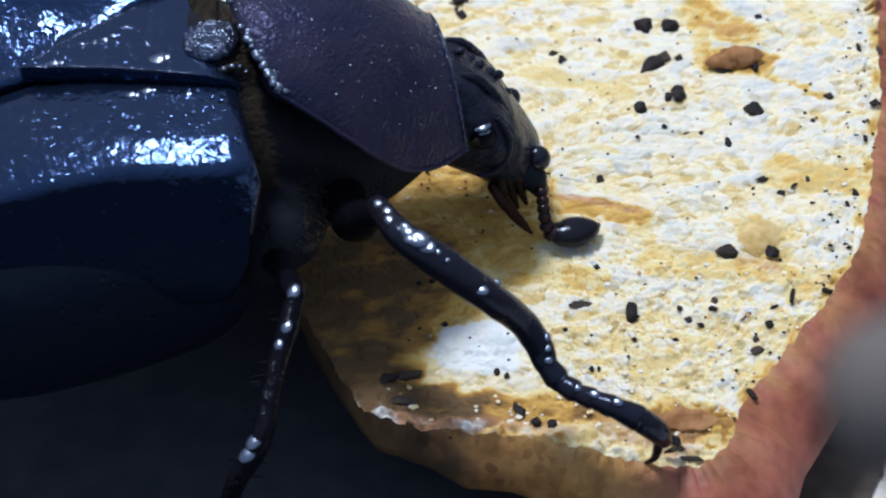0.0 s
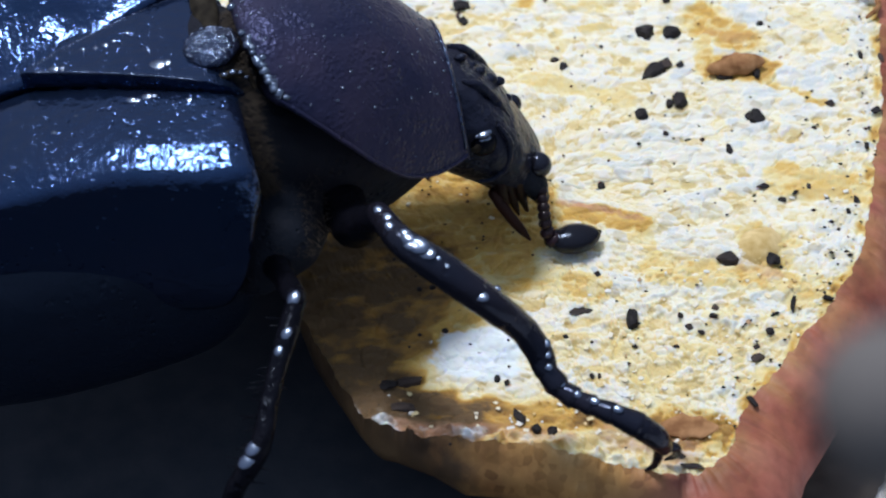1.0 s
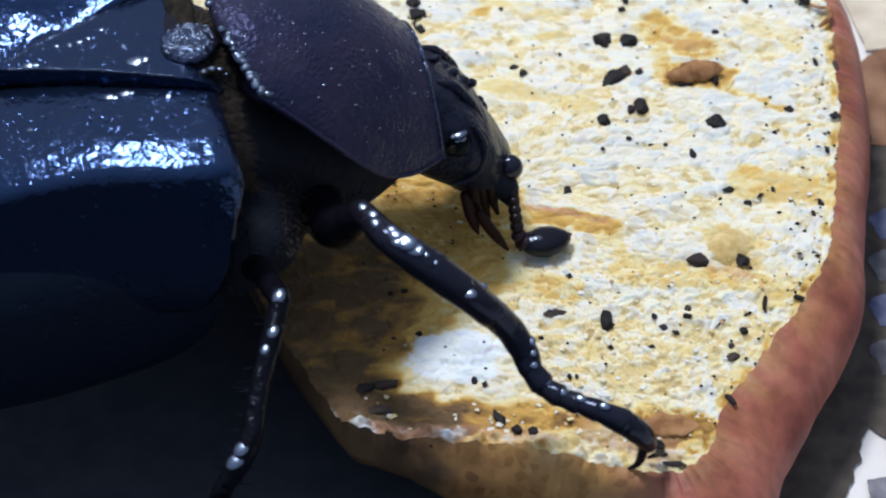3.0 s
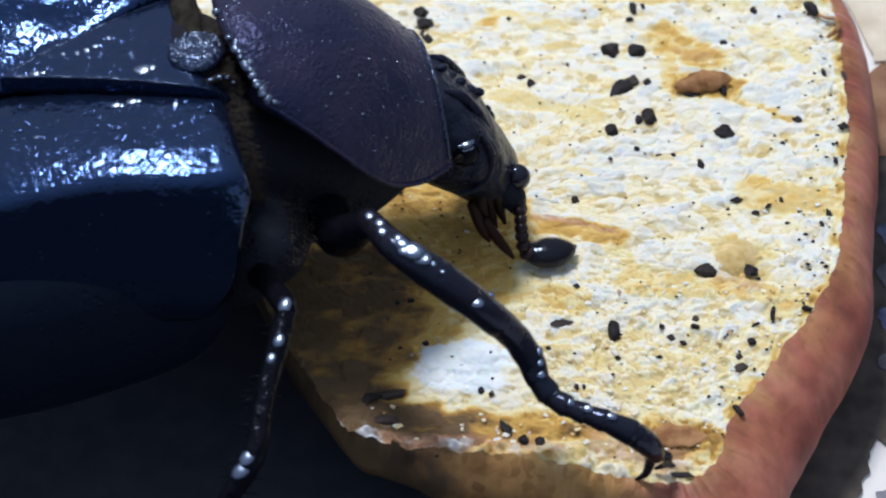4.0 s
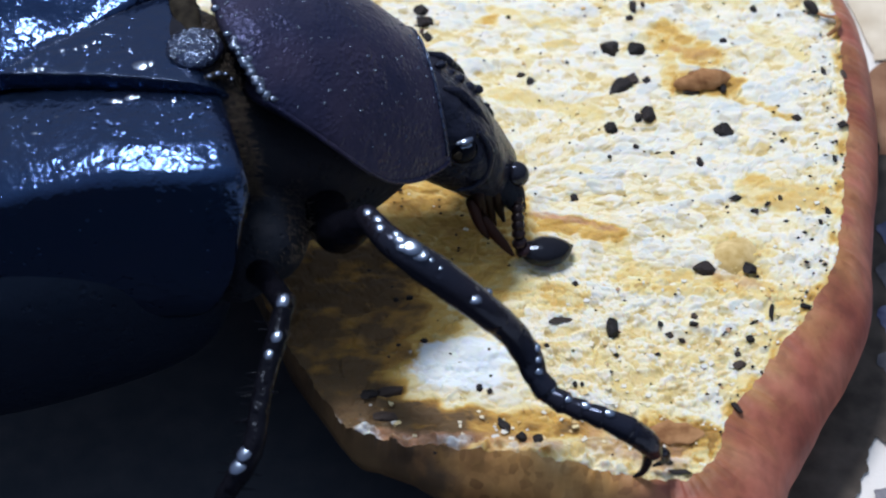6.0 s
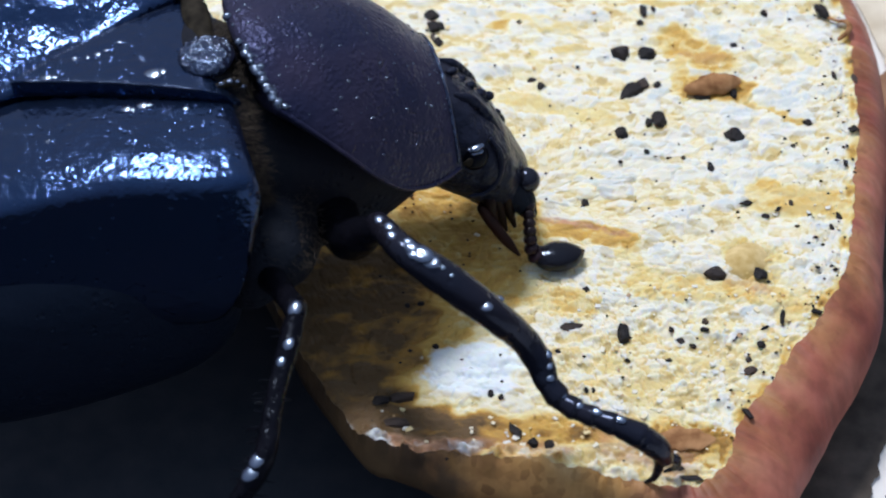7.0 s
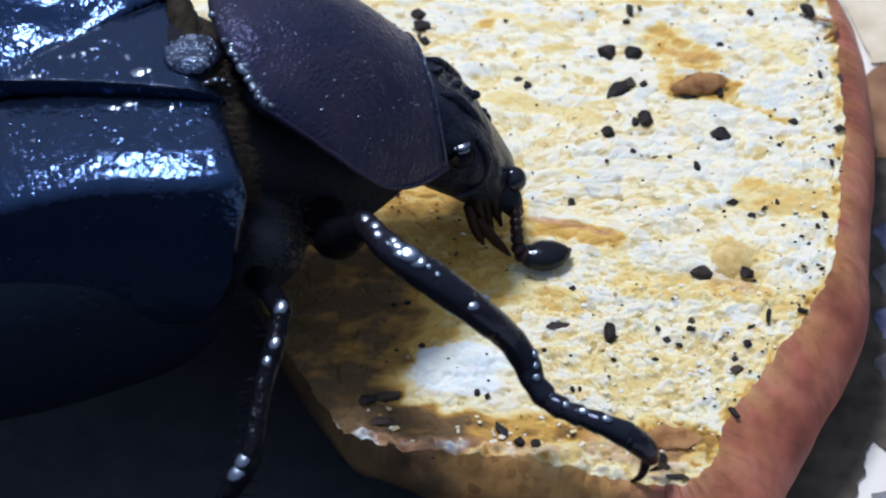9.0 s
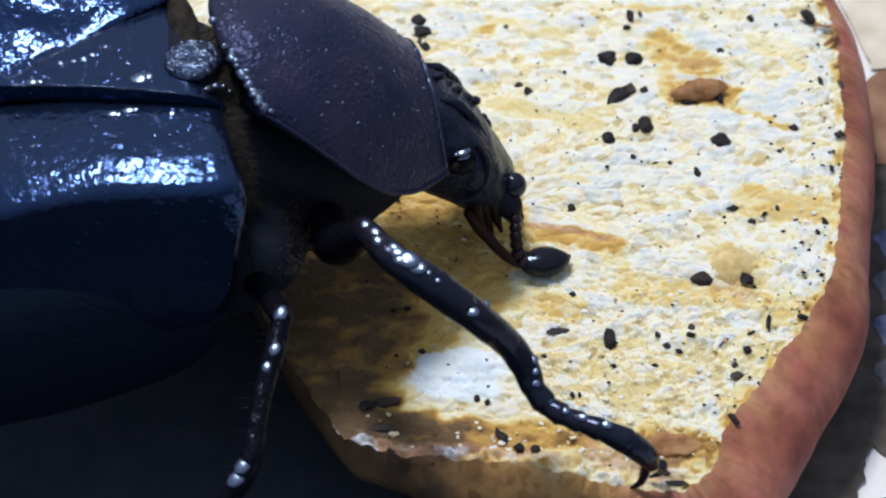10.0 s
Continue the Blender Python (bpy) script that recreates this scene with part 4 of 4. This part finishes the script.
    v, f = tube([(x, y, z, r * 0.8) for x, y, z, r in shin], 34, 16, 1, 0.12)
    mesh_object("tibia", v, f, SHIN, leg)
    rnd = random.Random(4)
    line = smooth_path(shin, 40)
    leg_glints([(x, y, z, r * 0.8) for x, y, z, r in line], ((0.03, 0.1, 1.2), (0.22, -0.2), (0.30, 0.1, 0.8), (0.63, 0.1, 1.2), (0.68, -0.1, 1.3)), leg, 0.25)
    for i in range(24):
        p = Vector(line[rnd.randrange(4, 36)][:3])
        s = -1 if rnd.random() < 0.7 else 1
        d = Vector((s * rnd.uniform(0.6, 1.3), rnd.uniform(-0.5, 0.1), rnd.uniform(-0.2, 0.5)))
        v, f = tube([(*p, 0.05), (*(p + d * 0.5), 0.035), (*(p + d * 0.8), 0.015)], 4, 5)
        mesh_object("bristle", v, f, SHIN, leg)


build_legs()


def build_waist():
    """Dull brown skin between scutellum and pronotum, and the hairy tuft at the shoulder of the wing case."""
    v, f = blob(body(-0.45, 1.9, 13.85), 0.55, 2.4, 0.30, FWD, 24, 14, 0.15, 2)
    mesh_object("neck_skin", v, f, SKIN, beetle, "dull grey-brown skin behind the pronotum")
    line = [(-1.1, -2.75, 13.35, 0.10), (-0.5, -2.65, 13.45, 0.16), (0.1, -2.6, 13.5, 0.17), (0.6, -2.75, 13.35, 0.14), (0.8, -3.1, 12.9, 0.08)]
    v, f = tube([(*body(a, b, z), r) for a, b, z, r in line], 24, 10, 1, 0.4)
    tuft = mesh_object("shoulder_tuft", v, f, SKIN, beetle, "tawny tuft at the shoulder")
    # glossy beads added as the bright glints on the tuft
    for a, b, z, r in ((-0.9, -2.85, 13.42, 0.09), (-0.3, -2.7, 13.62, 0.12), (0.05, -2.7, 13.66, 0.14), (0.35, -2.75, 13.6, 0.10), (0.55, -2.9, 13.4, 0.09)):
        v, f = blob(body(a, b, z), r * 1.3, r, r * 0.7, FWD, 10, 6)
        mesh_object("bead", v, f, RIM, tuft)


build_waist()


def build_hair():
    """Tawny hair in the waist between pronotum and wing cases, and along the throat."""
    rnd = random.Random(9)
    verts, faces = [], []

    def strand(p, d, r):
        a = d.cross(Vector((0.3, 0.2, 1))).normalized() * r
        b = d.cross(a).normalized() * r
        q = p + d * 0.6 + Vector((0, 0, -0.05))
        n = len(verts)
        verts.extend([p + a, p - a * 0.5 + b, p - a * 0.5 - b, q + a * 0.7, q - a * 0.35 + b * 0.7, q - a * 0.35 - b * 0.7, p + d])
        faces.extend([(n, n + 1, n + 4, n + 3), (n + 1, n + 2, n + 5, n + 4), (n + 2, n, n + 3, n + 5), (n + 3, n + 4, n + 6), (n + 4, n + 5, n + 6), (n + 5, n + 3, n + 6)])

    for i in range(2600):
        t = rnd.uniform(-0.3, 1.9)
        w = 4.95 + rnd.uniform(-0.1, 0.15)
        p = body(rnd.uniform(-0.7, 0.7), -w * math.sin(t), 9.4 + 4.4 * math.cos(t))
        d = FWD * rnd.uniform(0.2, 0.9) - LEFT * math.sin(t) * rnd.uniform(0.1, 0.8) + Vector((0, 0, rnd.uniform(-0.5, 0.5)))
        strand(p, d * rnd.uniform(0.3, 0.9), rnd.uniform(0.005, 0.012))
    for i in range(900):
        t = rnd.uniform(0.1, 1.5)
        p = body(rnd.uniform(-0.4, 2.6), -7.1 * math.sin(t) + rnd.uniform(-0.2, 0.2), 6.6 + 2.6 * math.cos(t))
        d = FWD * rnd.uniform(-0.2, 0.6) - LEFT * rnd.uniform(0.2, 0.9) + Vector((0, 0, rnd.uniform(-0.3, 0.6)))
        strand(p, d * rnd.uniform(0.3, 0.9), rnd.uniform(0.006, 0.014))
    mesh_object("waist_hair", verts, faces, HAIR, beetle, "tawny hair in the waist")["kind"] = "stuff"


build_hair()

# ---- soil crumbs on the wood ----
CRUMBS = []
for k in range(8):
    rnd = random.Random(70 + k)
    cuts = [(Vector((rnd.gauss(0, 1), rnd.gauss(0, 1), rnd.gauss(0, 1))).normalized(), rnd.uniform(0.30, 0.44)) for _ in range(11)]
    v, f = blob((0, 0, 0), 0.5, 0.5, 0.5, (1, 0, 0), 16, 10, 0.35, k * 3.1)
    points = []
    for q in v:
        q = Vector(q)
        for normal, far in cuts:
            over = q.dot(normal) - far
            if over > 0:
                q -= normal * over
        points.append(tuple(q * 1.3 * MM))
    me = bpy.data.meshes.new("soil_crumb")
    me.from_pydata(points, [], f)
    me.materials.append(SOIL)
    CRUMBS.append(me)


def crumb(x, y, long, wide, turn=0.0):
    """A soil crumb lying on the cut face. long, wide in mm."""
    k = int(abs(x * 7 + y * 13)) % 8
    ob = new("soil_crumb", CRUMBS[k])
    high = min(long, wide) * 0.55
    ob.location = Vector((x, y, wood_height(x, y) + high * 0.25)) * MM
    ob.rotation_euler = (0, 0, radians(turn))
    ob.scale = (long * 0.88, wide * 0.94, high)
    tagged(ob, "small dark soil crumb lying on the cut wood", "crumb", "soil crumbs on the wood")


crumb(-0.60, 21.0, 0.8, 0.7, 30)
crumb(-0.40, 20.1, 0.9, 1.1, 70)
crumb(-0.30, 18.8, 0.5, 0.8, 10)
crumb(11.15, 20.57, 0.44, 1.03, 0)
crumb(10.84, 19.50, 0.44, 0.37, 43)
crumb(9.52, 16.98, 1.08, 1.08, 43)
crumb(10.84, 16.78, 0.94, 0.84, 53)
crumb(9.68, 13.74, 1.65, 0.83, 48)
crumb(10.43, 14.25, 0.59, 0.84, 0)
crumb(11.16, 14.10, 0.41, 0.47, 0)
crumb(10.86, 11.13, 0.75, 0.98, 0)
crumb(10.35, 11.03, 0.46, 0.62, 0)
crumb(8.85, 10.33, 0.69, 0.70, 0)
crumb(4.57, 15.26, 0.52, 0.41, 30)
crumb(5.06, 14.51, 0.42, 0.66, 0)
crumb(14.65, 9.61, 0.74, 1.04, 0)
crumb(14.27, 9.94, 0.40, 0.52, 0)
crumb(13.01, 7.40, 0.34, 0.67, 0)
crumb(14.37, 4.74, 0.56, 0.36, 14)
crumb(13.86, 4.17, 0.22, 0.20, 0)
crumb(15.17, 3.92, 0.51, 0.29, -45)
crumb(15.83, 4.24, 0.43, 0.18, 40)
crumb(16.53, 4.63, 0.25, 0.48, 0)
crumb(17.29, 3.70, 0.24, 0.55, 0)
crumb(13.29, 12.91, 0.94, 0.46, -8)
crumb(14.99, 12.97, 0.41, 0.73, 0)
crumb(18.43, 10.58, 0.46, 0.48, 0)
crumb(17.07, 9.44, 0.23, 0.43, 0)
crumb(17.39, 8.84, 0.28, 0.38, 0)
crumb(11.10, 8.43, 0.40, 0.17, 0)
crumb(11.75, 8.34, 0.23, 0.25, 0)
crumb(9.98, 8.81, 0.28, 0.34, 0)
crumb(18.67, 3.49, 0.30, 0.86, 0)
crumb(18.14, 2.85, 0.21, 0.27, 0)
crumb(6.55, 5.40, 0.39, 0.48, 0)
crumb(6.07, -0.62, 0.31, 0.36, 0)
crumb(5.30, -2.82, 1.13, 0.42, 0)
crumb(7.50, -3.45, 0.66, 1.17, 0)
crumb(4.45, -4.42, 0.25, 0.27, 0)
crumb(10.02, -3.99, 0.35, 0.41, 0)
crumb(10.54, -4.26, 0.36, 0.27, -20)
crumb(11.32, -2.75, 0.31, 0.31, 0)
crumb(11.14, -3.61, 0.52, 0.27, -20)
crumb(9.69, -3.34, 0.25, 0.34, 0)
crumb(12.76, -3.78, 1.03, 0.16, 43)
crumb(13.91, -3.44, 0.49, 0.13, 32)
crumb(14.82, -2.80, 1.16, 0.21, 79)
crumb(16.38, -2.72, 0.64, 0.27, -26)
crumb(12.12, 0.09, 0.94, 0.73, 0)
crumb(14.24, -0.23, 0.63, 0.73, 0)
crumb(13.55, -4.52, 0.40, 0.34, 0)
crumb(12.89, -5.32, 0.30, 0.26, 0)
crumb(12.84, -5.98, 0.67, 0.38, 26)
crumb(13.84, -6.54, 0.73, 0.21, 66)
crumb(12.33, -8.41, 0.89, 0.26, -66)
crumb(9.33, -5.20, 0.30, 0.23, 0)
crumb(8.77, -5.06, 0.20, 0.23, 0)
crumb(7.53, -4.88, 0.25, 0.23, 0)
crumb(5.51, -6.55, 0.22, 0.29, 0)
crumb(5.85, -6.57, 0.17, 0.29, 0)
crumb(2.28, -8.83, 0.85, 0.43, -57)
crumb(2.97, -9.49, 0.43, 0.43, 0)
crumb(3.68, -9.72, 0.48, 0.46, 0)
crumb(9.03, -11.18, 0.42, 0.27, 0)
crumb(9.51, -11.69, 0.99, 0.26, -12)
crumb(1.32, -6.58, 0.30, 0.36, 0)
crumb(1.78, -6.90, 0.25, 0.29, 0)
crumb(-2.60, -6.54, 1.55, 0.52, 6)
crumb(-3.47, -6.78, 0.75, 0.51, 13)
crumb(-2.86, -8.02, 1.13, 0.44, -6)
crumb(-1.04, -3.60, 0.31, 0.24, 0)
crumb(-1.63, -0.92, 0.42, 0.25, 0)
crumb(-0.61, 19.51, 0.37, 1.02, 0)
crumb(-2.28, -0.98, 0.26, 0.22, 0)
crumb(11.68, 20.52, 0.25, 0.41, 0)
crumb(17.71, 19.90, 0.37, 0.51, 0)
crumb(15.66, 17.16, 0.42, 0.39, 0)
crumb(20.51, 14.21, 0.24, 0.75, 0)
crumb(21.54, 14.13, 0.29, 0.84, 0)
crumb(20.56, 9.63, 0.51, 0.43, 0)
crumb(19.72, 7.31, 0.28, 0.50, 0)
crumb(7.10, 15.94, 0.18, 0.24, 0)


def bark_flake(x, y, long, wide, high, turn, seed):
    """A chip of brown bark lying on the cut face."""
    v, f = blob((0, 0, high * 0.35), long / 2, wide / 2, high / 2, (1, 0, 0), 22, 14, 0.5, seed)
    ob = mesh_object("bark_flake", v, f, FLAKE)
    ob.location = Vector((x, y, wood_height(x, y))) * MM
    ob.rotation_euler = (0, 0, radians(turn))
    tagged(ob, "brown chip of bark lying on the cut wood", "bark chip")


bark_flake(14.1, 13.5, 2.6, 1.3, 0.9, 8, 2.0)
bark_flake(9.5, -9.7, 2.2, 1.3, 0.28, -5, 5.0)


def granule_material():
    m, n, l, b = material("wood_granule", 0.32, 0.4)
    geo = n.new("ShaderNodeNewGeometry")
    c = ramp(n, l, geo.outputs["Random Per Island"], ((0.0, (0.62, 0.65, 0.66)), (0.3, (0.70, 0.68, 0.60)), (0.55, (0.75, 0.70, 0.54)), (0.78, (0.71, 0.60, 0.33)), (0.93, (0.60, 0.42, 0.17)), (1.0, (0.34, 0.21, 0.13))))
    g = texture(n, l, "Noise", 4000, object_coords(n))
    l.new(mix(n, l, 0.35, c, ramp(n, l, g.outputs["Fac"], ((0.3, (0.6, 0.57, 0.5)), (0.6, (1, 1, 1)))), "MULTIPLY"), b.inputs["Base Color"])
    return m


def build_granules():
    """Pale crumbs of the cut wood, thick along the bark and in the lower part of the face."""
    rnd = np.random.RandomState(5)
    n = 2200
    x, y = rnd.uniform(-3.5, 21.5, n), rnd.uniform(-10.5, 23.0, n)
    edge = np.interp(y, [q[1] for q in OUTLINE[5:16]], [q[0] for q in OUTLINE[5:16]])
    low = np.interp(x, (-3.5, 2.4, 7.2, 11, 12), (-9.2, -10.0, -11.5, -10.5, -8.0))
    inside = (x < edge - 0.35) & (y > low + 0.25)
    thick = 0.04 + 0.60 * step(-y, -2.5, 2.5) * step(x, 3.0, 6.5) + 0.45 * step(x, edge - 3.0, edge - 0.5) + 0.55 * step(-y, 7.2, 8.2) + 0.25 * step(clouds(x * 0.4, y * 0.6, 131, 2), 0.1, 0.5)
    keep = inside & (rnd.uniform(0, 1, n) < thick) & ~((x < 2.5) & (y > -7.0) & (y < 3))
    x, y = x[keep], y[keep]
    n = len(x)
    z = wood_relief(x, y)
    size = 0.05 + 0.08 * rnd.uniform(0, 1, n) ** 2
    corners = np.array([(a, b, c) for a in (-1, 1) for b in (-1, 1) for c in (-1, 1)], float)
    shape = corners[None] * rnd.uniform(0.55, 1.15, (n, 8, 3)) * size[:, None, None] * np.array((1.3, 0.9, 0.34))
    turn = rnd.uniform(0, math.pi, n)
    cs, sn = np.cos(turn)[:, None], np.sin(turn)[:, None]
    pts = np.stack([x[:, None] + shape[..., 0] * cs - shape[..., 1] * sn, y[:, None] + shape[..., 0] * sn + shape[..., 1] * cs, z[:, None] + 0.01 + shape[..., 2]], axis=2)
    quads = np.array([(0, 1, 3, 2), (4, 6, 7, 5), (0, 4, 5, 1), (2, 3, 7, 6), (0, 2, 6, 4), (1, 5, 7, 3)])
    faces = (quads[None] + 8 * np.arange(n)[:, None, None]).reshape(-1, 4)
    me = bpy.data.meshes.new("wood_granules")
    me.from_pydata((pts.reshape(-1, 3) * MM).tolist(), [], faces.tolist())
    me.materials.append(granule_material())
    tagged(new("wood_granules", me), "pale cream and yellow crumbs scattered on the cut wood", "wood crumbs", kind="stuff")


build_granules()


def build_rootlet():
    """A dried seed on a curled stalk at the edge of the bark."""
    v, f = tube([(20.6, 19.9, 0.30, 0.16), (20.75, 19.5, 0.35, 0.30), (20.95, 19.05, 0.32, 0.22), (21.1, 18.85, 0.3, 0.08)], 14, 10, 1, 0.3)
    seed = mesh_object("dried_seed", v, f, SOIL)
    tagged(seed, "dark dried seed with a curled stalk on the wood's edge", "seed")
    v, f = tube([(21.05, 18.9, 0.3, 0.09), (21.5, 18.5, 0.35, 0.09), (21.9, 18.4, 0.35, 0.12), (22.05, 17.95, 0.30, 0.16), (21.8, 17.5, 0.25, 0.15), (21.3, 17.05, 0.2, 0.10)], 22, 8, 1, 0.2)
    mesh_object("stalk", v, f, FLAKE, seed, "brown curled stalk")


build_rootlet()


def build_husk():
    """A thin pale amber husk, hollow below, lying on the cut face."""
    rings = []
    for i in range(9):
        t = i / 8
        w = 0.15 + 0.95 * math.sin(math.pi * (0.12 + 0.8 * t)) ** 0.8
        row = []
        for k in range(13):
            u = k / 6 - 1
            row.append((2.4 * (t - 0.5), w * u, 0.55 * (1 - u * u) * math.sin(math.pi * (0.1 + 0.8 * t)) + 0.04 * noise.noise(Vector((t * 5, u * 3, 2)))))
        rings.append(row + [(x, y, z - 0.08) for x, y, z in row[::-1]])
    v, f = loft(rings)
    ob = mesh_object("seed_husk", v, f, HUSK)
    ob.location = Vector((13.75, 0.95, wood_height(13.75, 0.95))) * MM
    ob.rotation_euler = (0, 0, radians(52))
    tagged(ob, "thin pale amber husk lying on the cut wood", "husk")


build_husk()


def build_stick():
    """A dull grey stick that leans up from the table to just before the lens."""
    v, f = tube([(7.25, -43.1, 44.1, 0.86), (9.5, -43.2, 42.1, 0.98), (26, -43.9, 26.5, 1.05), (48, -44.7, 7.5, 1.15), (62, -45.2, -6.2, 1.2)], 30, 16, 1, 0.05)
    ob = mesh_object("leaning_stick", v, f, GREY_STICK)
    tagged(ob, "thin dull grey stick leaning from the newspaper, out of focus", "stick")


build_stick()


def build_fine_dirt():
    """Grains too small to pick apart."""
    rnd = random.Random(21)
    verts, faces = [], []
    for i in range(300):
        x, y = rnd.uniform(-4, 21), rnd.uniform(-11, 24)
        if x > 12 + 0.55 * (y + 9) or (y < 2 and rnd.random() < 0.2):
            continue
        r = rnd.uniform(0.03, 0.11) * (1.4 if rnd.random() < 0.15 else 1)
        c = Vector((x, y, wood_height(x, y) + 0.03))
        n = len(verts)
        for d in ((1, 0, 0), (-1, 0, 0), (0, 1, 0), (0, -1, 0), (0, 0, 0.6), (0, 0, -0.6)):
            verts.append(c + Vector(d) * r * rnd.uniform(0.6, 1.3))
        for p in ((0, 2, 4), (2, 1, 4), (1, 3, 4), (3, 0, 4), (2, 0, 5), (1, 2, 5), (3, 1, 5), (0, 3, 5)):
            faces.append(tuple(n + q for q in p))
    for i in range(120):
        k = rnd.uniform(0, 9)
        p, q = Vector(OUTLINE[7 + int(k)]), Vector(OUTLINE[8 + int(k)])
        x, y = p.lerp(q, k % 1) + Vector((-1, 0.35)) * abs(rnd.gauss(0.3, 1.1))
        r = rnd.uniform(0.03, 0.15)
        n = len(verts)
        c = Vector((x, y, wood_height(x, y) + 0.02))
        for d in ((1, 0, 0), (-1, 0, 0), (0, 1, 0), (0, -1, 0), (0, 0, 0.6), (0, 0, -0.6)):
            verts.append(c + Vector(d) * r * rnd.uniform(0.5, 1.4))
        for p in ((0, 2, 4), (2, 1, 4), (1, 3, 4), (3, 0, 4), (2, 0, 5), (1, 2, 5), (3, 1, 5), (0, 3, 5)):
            faces.append(tuple(n + q for q in p))
    ob = mesh_object("fine_dirt", verts, faces, SOIL, None, "", False)
    tagged(ob, "fine dark grains of dirt scattered over the wood", "dirt", kind="stuff")


build_fine_dirt()

# ---- movement of the mouth parts and antenna ----
AHEAD = Vector((0, 0.711, -0.703))


def turned(ob, degrees, slide=Vector((0, 0, 0))):
    return Matrix.Translation(ob.location + slide * MM) @ Matrix.Rotation(radians(degrees), 4, AHEAD)


def motions():
    # seconds, long palp: turn and reach, short palp turn, antenna turn
    rows = [(0.0, -3, 0.1, -16, -3), (0.5, -4, 0.25, 0, -3), (1.0, -1, 0.0, -16, -3), (1.5, -1, 0.0, -16, -3.5), (2.0, -1, 0.2, -14, -4), (2.5, -1, 0.7, -4, -3), (3.0, 0, 0.5, 3, -3),
            (3.5, -1, 0.1, -14, -2), (4.0, 0, 0.4, -3, -1), (4.5, -2, 0.2, 0, 0.5), (5.0, -1, 0.2, 2, 0.3), (5.5, -1, 0.0, -14, 0.5), (6.0, -1, 0.4, -4, 1), (6.5, -1, 0.7, 0, 1.2), (7.0, -1, 0.0, -16, 0.3),
            (7.5, -1, 0.0, -16, 0), (8.0, 0, 0.0, -16, 0), (8.5, -2, 0.25, 0, 0.5), (9.0, -4, 0.2, 0, 0), (9.5, -6, 0.1, -16, 0.5), (10.0, -6, 0.6, -16, 0.7)]
    reach = Vector((0.75, -0.60, -0.75)).normalized()
    walk(long_palp, [(t, turned(long_palp, a, reach * r * 0.9)) for t, a, r, *_ in rows])
    walk(short_palp, [(t, turned(short_palp, c)) for t, a, r, c, _ in rows])
    walk(antenna, [(t, turned(antenna, d)) for t, a, r, c, d in rows])


motions()
